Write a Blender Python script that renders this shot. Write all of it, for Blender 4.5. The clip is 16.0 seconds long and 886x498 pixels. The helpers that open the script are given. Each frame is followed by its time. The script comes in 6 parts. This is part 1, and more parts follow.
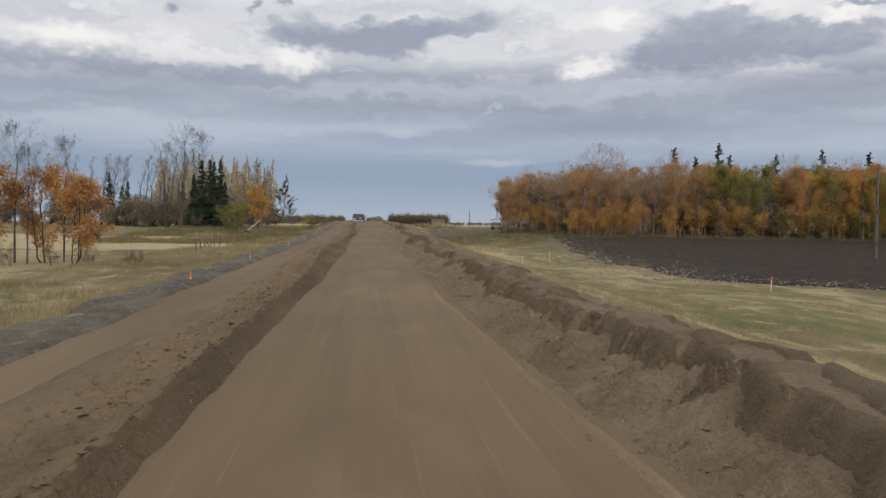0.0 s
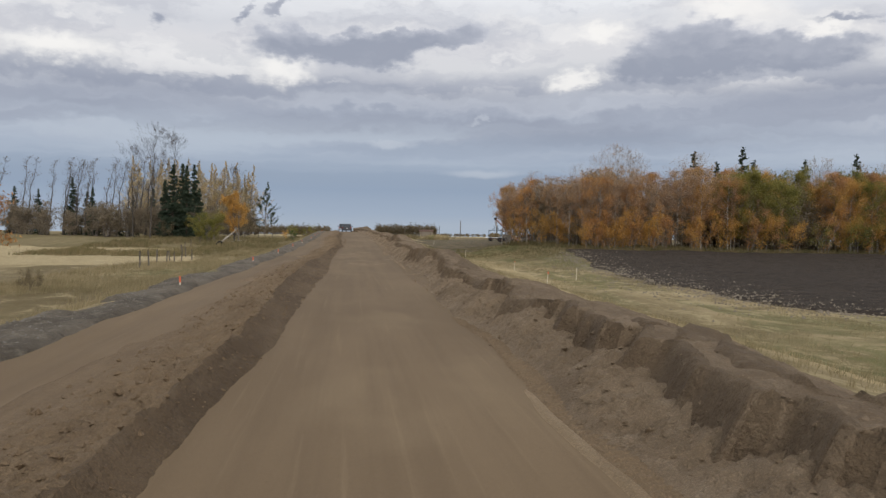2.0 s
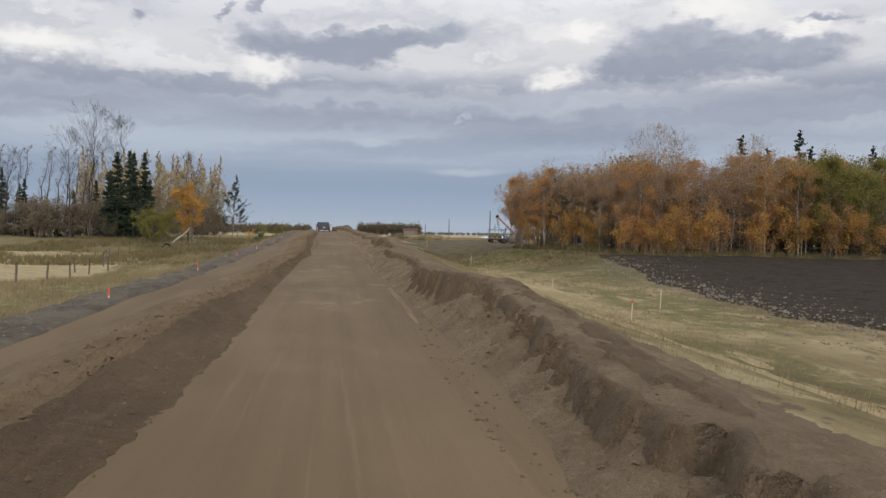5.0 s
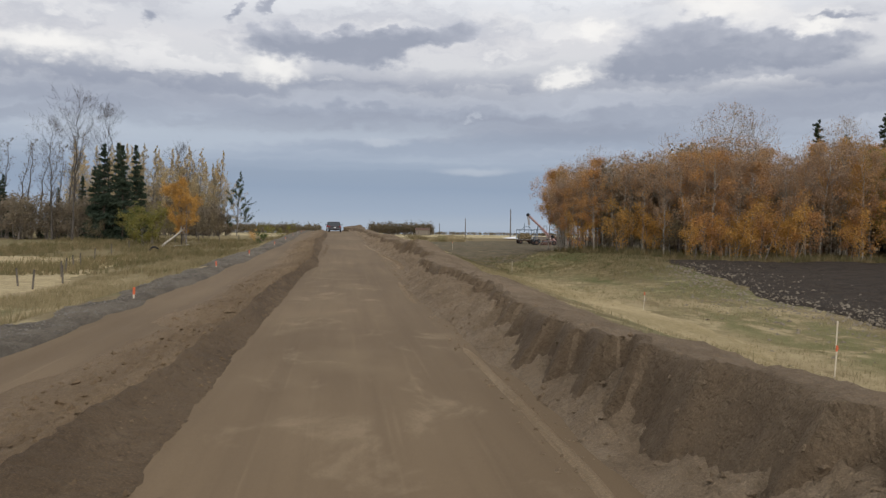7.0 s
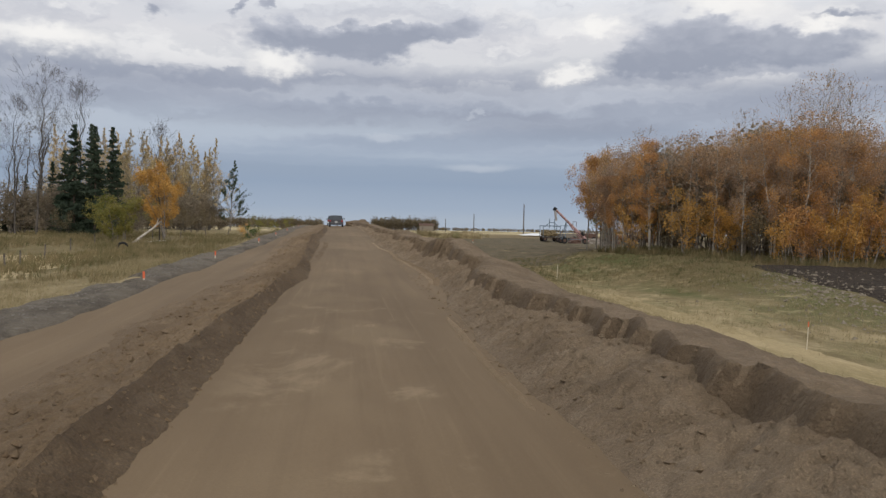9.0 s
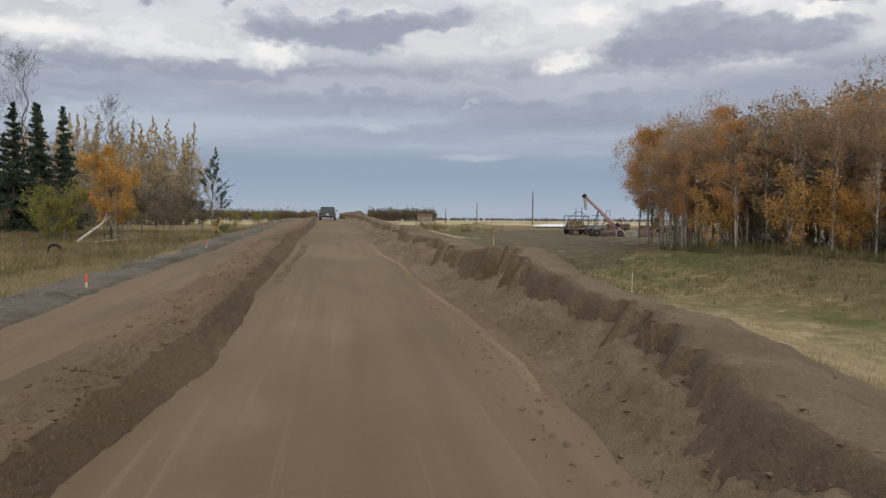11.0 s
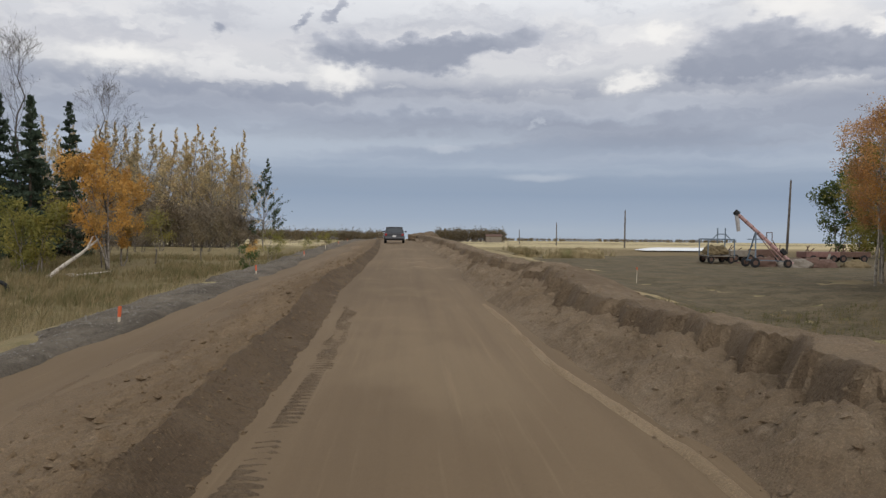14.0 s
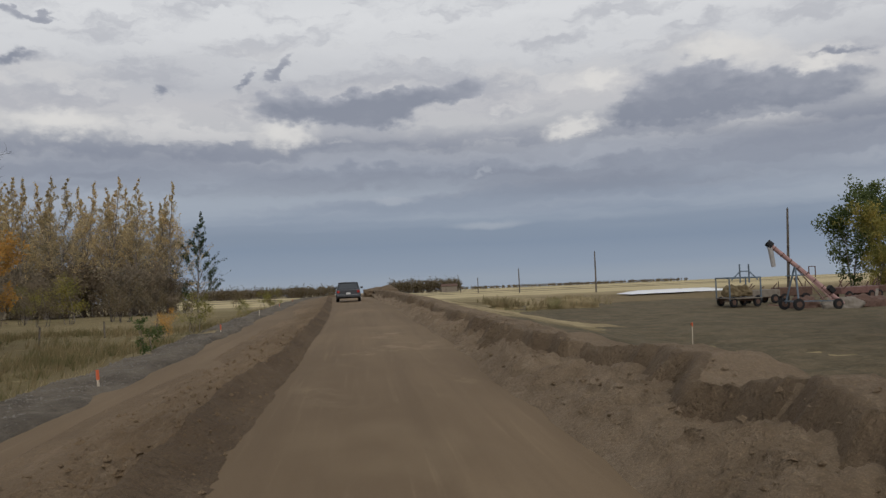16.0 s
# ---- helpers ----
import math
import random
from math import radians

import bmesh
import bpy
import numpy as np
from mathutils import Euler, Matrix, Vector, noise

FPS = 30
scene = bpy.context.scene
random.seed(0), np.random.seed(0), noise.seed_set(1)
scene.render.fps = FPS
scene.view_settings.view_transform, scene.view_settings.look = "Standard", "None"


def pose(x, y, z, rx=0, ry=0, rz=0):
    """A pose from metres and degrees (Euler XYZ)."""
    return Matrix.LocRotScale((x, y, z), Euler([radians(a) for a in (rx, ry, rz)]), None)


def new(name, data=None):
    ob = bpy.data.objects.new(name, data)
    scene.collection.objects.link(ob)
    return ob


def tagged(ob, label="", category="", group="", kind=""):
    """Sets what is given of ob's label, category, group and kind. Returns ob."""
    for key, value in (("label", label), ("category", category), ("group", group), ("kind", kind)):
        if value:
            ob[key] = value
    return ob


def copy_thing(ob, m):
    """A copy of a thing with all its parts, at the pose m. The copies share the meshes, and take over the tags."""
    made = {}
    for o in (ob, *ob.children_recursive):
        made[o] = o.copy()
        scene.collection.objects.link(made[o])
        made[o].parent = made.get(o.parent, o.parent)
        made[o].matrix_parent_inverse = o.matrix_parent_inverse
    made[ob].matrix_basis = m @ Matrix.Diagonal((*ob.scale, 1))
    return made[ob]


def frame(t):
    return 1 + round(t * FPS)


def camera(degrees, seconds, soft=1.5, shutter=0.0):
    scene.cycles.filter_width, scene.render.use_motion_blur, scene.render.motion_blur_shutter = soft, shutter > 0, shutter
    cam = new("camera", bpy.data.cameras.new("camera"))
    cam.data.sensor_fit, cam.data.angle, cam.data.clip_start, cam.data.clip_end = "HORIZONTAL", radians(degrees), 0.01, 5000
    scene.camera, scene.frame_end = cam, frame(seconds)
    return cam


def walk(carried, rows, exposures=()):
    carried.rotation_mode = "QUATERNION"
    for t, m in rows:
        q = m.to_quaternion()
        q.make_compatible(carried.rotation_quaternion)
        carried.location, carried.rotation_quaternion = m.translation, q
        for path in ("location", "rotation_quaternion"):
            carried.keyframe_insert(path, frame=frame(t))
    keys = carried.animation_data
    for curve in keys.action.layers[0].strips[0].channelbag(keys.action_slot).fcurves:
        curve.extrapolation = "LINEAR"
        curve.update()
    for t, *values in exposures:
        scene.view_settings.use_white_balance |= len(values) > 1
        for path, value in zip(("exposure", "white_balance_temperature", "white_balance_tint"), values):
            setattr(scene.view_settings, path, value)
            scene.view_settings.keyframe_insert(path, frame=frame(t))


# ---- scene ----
# seconds, place of the eye, and its turn: yaw to the left, pitch up, lean
ROWS = [
    (0, -0.367, -0.215, 2.032, -5.427, -2.255, 0.658),
    (0.5, -0.398, 2.930, 2.011, -5.435, -2.077, 0.470),
    (1, -0.427, 6.089, 1.976, -5.513, -1.920, 0.596),
    (1.5, -0.436, 9.205, 1.917, -5.833, -1.644, 0.740),
    (2, -0.445, 12.309, 1.856, -6.342, -1.498, 0.862),
    (2.5, -0.440, 15.479, 1.827, -6.796, -1.479, 1.165),
    (3, -0.391, 18.484, 1.812, -7.367, -1.620, 0.984),
    (5.5, 0.349, 35.920, 1.938, -7.524, -1.563, 0.905),
    (6, 0.279, 39.024, 1.935, -7.278, -1.328, 0.795),
    (6.5, 0.202, 42.176, 1.924, -7.066, -1.312, 0.747),
    (7, 0.139, 45.281, 1.902, -6.837, -1.631, 0.792),
    (7.5, 0.109, 48.479, 1.870, -6.689, -1.786, 0.762),
    (8, 0.113, 51.709, 1.825, -6.652, -1.920, 0.920),
    (8.5, 0.119, 54.773, 1.785, -6.617, -1.839, 0.937),
    (9, 0.139, 57.948, 1.749, -6.713, -1.914, 1.217),
    (11.5, 0.630, 75.843, 1.816, -6.920, -2.636, 0.373),
    (12, 0.544, 78.969, 1.819, -6.838, -2.389, 0.384),
    (12.5, 0.457, 82.165, 1.829, -6.714, -2.090, 0.491),
    (13, 0.385, 85.323, 1.846, -6.637, -1.935, 0.691),
    (13.5, 0.302, 88.489, 1.870, -6.400, -1.676, 0.745),
    (14, 0.211, 91.753, 1.877, -2.543, -1.281, 0.590),
    (14.5, 0.152, 95.014, 1.906, 2.026, -1.741, 0.056),
    (15, 0.100, 98.014, 1.938, 2.097, -0.725, -1.257),
    (15.5, 0.030, 101.071, 1.961, -1.548, 1.713, -1.996),
    (16, -0.065, 104.179, 1.991, -5.817, 2.088, -2.282),
]
cam = camera(55.0, 16.0, soft=1.4)


def eye_pose(x, y, z, yaw, pitch, lean):
    return pose(x, y, z, 0, 0, yaw) @ pose(0, 0, 0, 90 + pitch) @ pose(0, 0, 0, 0, 0, lean)


EXPOSURES = [(0, 0.0), (13.5, 0.0), (14.5, -0.12), (15.0, -0.2), (15.5, -0.31), (16, -0.42)]
walk(cam, [(t, eye_pose(*r)) for t, *r in ROWS], EXPOSURES)

# ---- light: an overcast sky with broken cloud ----


def link(tree, a, b):
    tree.links.new(a, b)


class Nodes:
    """Short ways to make nodes of one tree."""

    def __init__(self, tree):
        self.tree = tree
        tree.nodes.clear()

    def add(self, kind):
        return self.tree.nodes.new(kind)

    def put(self, socket, value):
        if isinstance(value, bpy.types.NodeSocket):
            self.tree.links.new(value, socket)
        elif value is not None:
            socket.default_value = value

    def math(self, op, a, b=None, c=None, clamp=False):
        n = self.add("ShaderNodeMath")
        n.operation, n.use_clamp = op, clamp
        for s, v in zip(n.inputs, (a, b, c)):
            self.put(s, v)
        return n.outputs[0]

    def mix(self, fac, a, b, blend="MIX"):
        n = self.add("ShaderNodeMix")
        n.data_type, n.blend_type = "RGBA", blend
        self.put(n.inputs[0], fac)
        self.put(n.inputs[6], a)
        self.put(n.inputs[7], b)
        return n.outputs[2]

    def noise(self, vec, scale, detail=4.0, rough=0.55, lac=2.0, distort=0.0, out=0):
        n = self.add("ShaderNodeTexNoise")
        self.put(n.inputs["Vector"], vec)
        for k, v in (("Scale", scale), ("Detail", detail), ("Roughness", rough), ("Lacunarity", lac), ("Distortion", distort)):
            n.inputs[k].default_value = v
        return n.outputs[out]

    def ramp(self, fac, stops, mode="EASE"):
        n = self.add("ShaderNodeValToRGB")
        n.color_ramp.interpolation = mode
        el = n.color_ramp.elements
        while len(el) < len(stops):
            el.new(0.5)
        for e, (p, c) in zip(el, stops):
            e.position = p
            e.color = (c, c, c, 1) if isinstance(c, (int, float)) else (*c, 1)
        self.put(n.inputs[0], fac)
        return n.outputs[0]

    def xyz(self, vec):
        n = self.add("ShaderNodeSeparateXYZ")
        self.put(n.inputs[0], vec)
        return n.outputs

    def vec(self, x, y, z):
        n = self.add("ShaderNodeCombineXYZ")
        for s, v in zip(n.inputs, (x, y, z)):
            self.put(s, v)
        return n.outputs[0]

    def smooth(self, v, lo, hi, a=0.0, b=1.0):
        n = self.add("ShaderNodeMapRange")
        n.interpolation_type = "SMOOTHSTEP"
        self.put(n.inputs[0], v)
        for k, val in zip((1, 2, 3, 4), (lo, hi, a, b)):
            n.inputs[k].default_value = val
        return n.outputs[0]


def rgb(r, g, b):
    """Linear colour from the 0 to 255 scale."""
    return tuple(((v / 255) / 12.92 if v <= 10 else ((v / 255 + 0.055) / 1.055) ** 2.4) for v in (r, g, b))


SUN_EL, SUN_AZ = 30.0, 172.0  # above the horizon; clockwise from the way ahead
world = bpy.data.worlds.new("sky")
scene.world = world
world.use_nodes = True
W = Nodes(world.node_tree)
d = W.add("ShaderNodeTexCoord").outputs["Generated"]
dx, dy, dz = W.xyz(d)
az = W.math("MULTIPLY", W.math("ARCTAN2", dx, dy), 57.2958)
el = W.math("MULTIPLY", W.math("ARCSINE", dz), 57.2958)
wide = W.noise(W.vec(W.math("MULTIPLY", az, 0.12), W.math("MULTIPLY", el, 0.3), 0.0), 1.6, 4, 0.55, out=1)
small = W.noise(W.vec(W.math("MULTIPLY", az, 0.5), W.math("MULTIPLY", el, 0.75), 5.0), 1.5, 5, 0.55, out=1)
wr, wg, wb = W.xyz(wide)
sr, sg, sb = W.xyz(small)
lift = W.smooth(el, 2.5, 8.0, 0.15, 1.0)


def half(v, k):
    return W.math("MULTIPLY", W.math("SUBTRACT", v, 0.5), k)


def times(*v):
    total = v[0]
    for one in v[1:]:
        total = W.math("MULTIPLY", total, one)
    return total


def grain(fa, fe, z, detail=5, rough=0.55):
    """Cloud stuff drawn out along the horizon: fa and fe cells a degree."""
    return W.noise(W.vec(W.math("MULTIPLY", haz, fa), W.math("MULTIPLY", hel, fe), z), 1.0, detail, rough)


haz = W.math("ADD", az, W.math("MULTIPLY", W.math("ADD", half(wr, 5.0), half(sr, 2.6)), lift))
hel = W.math("ADD", el, W.math("MULTIPLY", W.math("ADD", half(wg, 2.4), half(sg, 1.7)), lift))
streak = W.noise(W.vec(W.math("MULTIPLY", az, 0.035), W.math("MULTIPLY", hel, 0.3), 3.7), 2.0, 4, 0.5)
lev = W.math("DIVIDE", W.math("ADD", W.math("MULTIPLY", W.math("ADD", hel, el), 0.5), W.math("MULTIPLY", half(streak, 1.0), W.smooth(el, 2.0, 5.0, 0.4, 2.2))), 24.0, clamp=True)
base = W.ramp(lev, [
    (0.0, rgb(160, 172, 188)), (0.035, rgb(148, 163, 184)), (0.1, rgb(135, 151, 175)), (0.14, rgb(139, 153, 175)), (0.2, rgb(156, 166, 184)),
    (0.27, rgb(160, 167, 182)), (0.33, rgb(158, 163, 177)), (0.385, rgb(172, 175, 185)), (0.44, rgb(208, 208, 211)), (0.5, rgb(212, 211, 214)),
    (0.56, rgb(206, 207, 212)), (0.62, rgb(226, 227, 230)), (0.72, rgb(238, 239, 241)), (1.0, rgb(224, 227, 231))], "LINEAR")


def field(lobes):
    """The joint pull of round lobes of cloud: about 1 inside them, 0 well outside. A lobe: azimuth, height, half widths, and its rise to the right."""
    total = 0.0
    for caz, cel, waz, wel, tilt in lobes:
        da = W.math("SUBTRACT", haz, caz)
        a = W.math("DIVIDE", da, waz)
        e = W.math("DIVIDE", W.math("SUBTRACT", W.math("SUBTRACT", hel, cel), W.math("MULTIPLY", da, tilt)), wel)
        r2 = W.math("ADD", W.math("MULTIPLY", a, a), W.math("MULTIPLY", e, e))
        total = W.math("ADD", total, W.math("POWER", 2.718, W.math("MULTIPLY", r2, -0.7)))
    return total


mottle = grain(0.16, 0.55, 9.0, 6)
# long dark-bottomed rolls over paler gaps, low in the sky
rolls = grain(0.04, 0.34, 2.0, 4, 0.48)
low = times(W.smooth(el, 4.2, 6.4), W.smooth(el, 10.6, 8.6))
sky = W.mix(times(W.smooth(rolls, 0.4, 0.62), low, 0.85), base, (*rgb(142, 147, 163), 1))
sky = W.mix(times(W.smooth(rolls, 0.48, 0.3), low, 0.65), sky, (*rgb(188, 192, 202), 1))
veil = grain(0.04, 0.55, 6.0, 4, 0.48)
sky = W.mix(times(W.smooth(veil, 0.44, 0.68), W.smooth(el, 2.6, 4.6), W.smooth(el, 8.0, 5.5), 0.6), sky, (*rgb(178, 187, 200), 1))
sky = W.mix(times(W.smooth(veil, 0.52, 0.32), W.smooth(el, 2.0, 4.0), W.smooth(el, 7.0, 5.0), 0.4), sky, (*rgb(134, 147, 168), 1))
# broken grey and white higher up
high = W.smooth(el, 8.4, 10.0)
sky = W.mix(times(W.smooth(mottle, 0.47, 0.66), high, 0.5), sky, (*rgb(178, 180, 190), 1))
puffs = grain(0.13, 0.42, 13.0, 6, 0.5)
sky = W.mix(times(W.smooth(puffs, 0.52, 0.66), high, W.smooth(el, 17.0, 12.0), 0.7), sky, (*rgb(233, 231, 230), 1))
WHITE = ((-4.8, 10.0, 2.4, 0.9, 0.0), (24.5, 13.6, 3.6, 0.9, 0.0), (15.4, 9.7, 2.4, 0.55, 0.1), (16.8, 12.6, 1.6, 0.6, 0.0), (30.5, 12.2, 1.6, 0.7, 0.0), (-18.0, 10.4, 3.5, 0.8, 0.0))
sky = W.mix(W.math("MULTIPLY", W.smooth(field(WHITE), 0.2, 1.0), 0.85), sky, (*rgb(243, 240, 236), 1))
sky = W.mix(W.math("MULTIPLY", W.smooth(field(((2.7, 5.5, 1.6, 0.4, 0.0), (9.0, 7.2, 0.7, 0.22, 0.3), (9.0, 3.6, 3.0, 0.3, 0.0))), 0.3, 1.0), 0.4), sky, (*rgb(196, 201, 210), 1))
HEAPS = (
    ((-4.0, 11.9, 2.5, 0.95, 0.0), (-1.2, 11.4, 2.3, 0.8, 0.0), (1.6, 11.4, 2.4, 1.05, 0.0), (4.4, 11.8, 2.0, 0.8, 0.2), (7.2, 12.6, 2.0, 0.7, 0.25)),
    ((24.5, 10.8, 5.6, 1.35, 0.0), (22.6, 12.1, 2.6, 1.1, 0.0), (29.5, 10.9, 3.2, 1.0, 0.0), (19.5, 10.4, 2.4, 0.8, 0.0)),
    ((-11.6, 12.5, 0.7, 0.5, 0.0), (-7.2, 13.2, 0.55, 0.6, 0.9), (-4.6, 14.0, 1.3, 0.55, 0.5), (31.5, 12.9, 1.8, 0.3, 0.0)),
    ((-21.0, 14.4, 2.4, 0.4, 0.0), (-25.0, 16.8, 3.2, 0.8, 0.0), (-19.5, 17.0, 1.0, 0.35, 0.0)))
for lobes, hem in zip(HEAPS, (0.78, 1.0, 0.85, 0.85)):
    f = field(lobes)
    mid = sum(one[1] for one in lobes) / len(lobes)
    above = W.math("SUBTRACT", hel, mid)
    lit = W.math("ADD", W.smooth(f, 1.2, 0.5), W.smooth(above, -0.6, 1.6))
    lit = W.math("ADD", W.math("ADD", lit, half(mottle, 2.4)), half(sb, 1.2))
    shade = W.mix(W.math("MULTIPLY", lit, 0.5, clamp=True), (*rgb(143, 148, 163), 1), (*rgb(188, 190, 199), 1))
    crisp = W.smooth(above, -0.3, 0.5)
    body = W.math("ADD", times(crisp, W.smooth(f, 0.42, hem - 0.1)), times(W.math("SUBTRACT", 1.0, crisp), W.smooth(f, 0.3, hem + 0.12)))
    sky = W.mix(W.math("MULTIPLY", body, 0.93), sky, shade)
clear = W.add("ShaderNodeTexSky")
clear.sky_type, clear.sun_disc, clear.sun_elevation, clear.sun_rotation = "NISHITA", False, radians(SUN_EL), radians(SUN_AZ)
mixed = W.mix(1.0, sky, W.mix(1.0, clear.outputs[0], (0.006, 0.006, 0.006, 1), "MULTIPLY"), "ADD")
back = W.add("ShaderNodeBackground")
W.put(back.inputs[0], mixed)
back.inputs[1].default_value = 1.04
link(world.node_tree, back.outputs[0], W.add("ShaderNodeOutputWorld").inputs[0])

sun = new("sun", bpy.data.lights.new("sun", "SUN"))
sun.data.energy, sun.data.angle, sun.data.color = 1.25, radians(25), (1.0, 0.97, 0.93)
sun.matrix_world = pose(0, 0, 60, 90 - SUN_EL, 0, 180 - SUN_AZ)

# ---- materials ----


def shader(name, rough=0.9, spec=0.3, metal=0.0):
    m = bpy.data.materials.new(name)
    m.use_nodes = True
    n = Nodes(m.node_tree)
    b = n.add("ShaderNodeBsdfPrincipled")
    b.inputs["Roughness"].default_value, b.inputs["Specular IOR Level"].default_value, b.inputs["Metallic"].default_value = rough, spec, metal
    link(m.node_tree, b.outputs[0], n.add("ShaderNodeOutputMaterial").inputs[0])
    return m, n, b


def bumped(n, b, height, strength=0.5, distance=0.02):
    k = n.add("ShaderNodeBump")
    k.inputs["Strength"].default_value, k.inputs["Distance"].default_value = strength, distance
    n.put(k.inputs["Height"], height)
    link(n.tree, k.outputs[0], b.inputs["Normal"])


def place(n):
    return n.add("ShaderNodeNewGeometry").outputs["Position"]


def col(c):
    return (*c, 1)


def soil_tone(c):
    return (c[0] * 0.935, c[1] * 0.905, c[2] * 0.86, 1)


def earth(name, dry, damp, pale, along=6.0, grain=1.0, relief=0.03, rough=0.92, blotch=0.6):
    """Soil: broad damp and dry patches drawn out along the way, pale dust, clods and fine grit."""
    m, n, b = shader(name, rough, 0.2)
    p = place(n)
    x, y, z = n.xyz(p)
    drawn = n.vec(x, n.math("DIVIDE", y, along), z)
    broad = n.noise(drawn, 0.9, 5, 0.6)
    mid = n.noise(drawn, 4.0, 5, 0.6)
    grit = n.noise(p, 45.0 * grain, 4, 0.75)
    lumps = n.noise(p, 9.0 * grain, 6, 0.7)
    clods = n.add("ShaderNodeTexVoronoi")
    clods.inputs["Scale"].default_value = 17.0 * grain
    n.put(clods.inputs["Vector"], n.mix(0.12, p, n.noise(p, 14.0 * grain, 3, 0.6, out=1)))
    cell = clods.outputs["Distance"]
    c = n.mix(n.smooth(broad, 0.35, 0.65), soil_tone(damp), soil_tone(dry))
    c = n.mix(n.math("MULTIPLY", n.smooth(mid, 0.5, 0.75), 0.6), c, soil_tone(pale))
    c = n.mix(n.math("MULTIPLY", n.smooth(grit, 0.45, 0.7), 0.55), c, n.mix(1.0, c, (1.8, 1.76, 1.7, 1), "MULTIPLY"))
    c = n.mix(n.math("MULTIPLY", n.smooth(lumps, 0.5, 0.3), blotch), c, n.mix(1.0, c, (0.5, 0.49, 0.47, 1), "MULTIPLY"))
    n.put(b.inputs["Base Color"], c)
    h = n.math("ADD", n.math("MULTIPLY", grit, 0.35), n.math("MULTIPLY", lumps, 1.3))
    h = n.math("SUBTRACT", h, n.math("MULTIPLY", n.math("MULTIPLY", cell, n.smooth(mid, 0.4, 0.6)), 0.7))
    bumped(n, b, h, 1.0, relief)
    return m


def lane_material():
    """Graded sandy lane: tyre streaks along the way, darker damp stretches, pale dusty scuffs at the washboard."""
    m, n, b = shader("graded_sand", 0.88, 0.25)
    p = place(n)
    x, y, z = n.xyz(p)
    streak = n.noise(n.vec(x, n.math("DIVIDE", y, 40.0), z), 2.6, 5, 0.6)
    thin = n.noise(n.vec(x, n.math("DIVIDE", y, 60.0), z), 11.0, 4, 0.6)
    broad = n.noise(n.vec(x, n.math("DIVIDE", y, 3.0), z), 0.22, 4, 0.55)
    scuff = n.noise(n.vec(x, n.math("DIVIDE", y, 1.6), z), 0.75, 6, 0.68, distort=0.5)
    where = n.math("MAXIMUM", n.math("MULTIPLY", n.smooth(y, 48.0, 54.0), n.smooth(y, 80.0, 72.0)), n.math("MULTIPLY", n.smooth(y, 114.0, 119.0), n.smooth(y, 136.0, 128.0)))
    grit = n.noise(p, 55.0, 4, 0.7)
    c = n.mix(n.smooth(broad, 0.3, 0.7), soil_tone((0.15, 0.104, 0.06)), soil_tone((0.2, 0.142, 0.085)))
    c = n.mix(n.math("MULTIPLY", n.smooth(streak, 0.42, 0.7), 0.36), c, soil_tone((0.122, 0.083, 0.048)))
    c = n.mix(n.math("MULTIPLY", n.smooth(thin, 0.56, 0.76), 0.24), c, soil_tone((0.3, 0.222, 0.138)))
    pale = n.math("MULTIPLY", n.math("MULTIPLY", n.smooth(scuff, 0.54, 0.68), where), n.smooth(n.math("ABSOLUTE", n.math("SUBTRACT", x, 0.5)), 1.9, 1.0))
    c = n.mix(n.math("MULTIPLY", pale, 0.45), c, soil_tone((0.34, 0.26, 0.17)))
    worn = n.noise(n.vec(x, n.math("DIVIDE", y, 2.2), 7.0), 0.5, 3, 0.5)
    c = n.mix(n.math("MULTIPLY", n.math("MULTIPLY", n.smooth(worn, 0.5, 0.68), n.smooth(n.math("ABSOLUTE", n.math("SUBTRACT", x, 0.3)), 1.7, 0.6)), 0.2), c, soil_tone((0.33, 0.25, 0.155)))
    c = n.mix(n.math("MULTIPLY", n.smooth(grit, 0.4, 0.75), 0.35), c, n.mix(1.0, c, (1.4, 1.38, 1.35, 1), "MULTIPLY"))
    pebble = n.noise(p, 16.0, 5, 0.75)
    c = n.mix(n.math("MULTIPLY", n.smooth(pebble, 0.58, 0.72), 0.4), c, n.mix(1.0, c, (0.62, 0.61, 0.6, 1), "MULTIPLY"))
    n.put(b.inputs["Base Color"], c)
    bumped(n, b, n.math("ADD", n.math("MULTIPLY", grit, 0.25), n.math("MULTIPLY", thin, 0.4)), 0.5, 0.02)
    return m


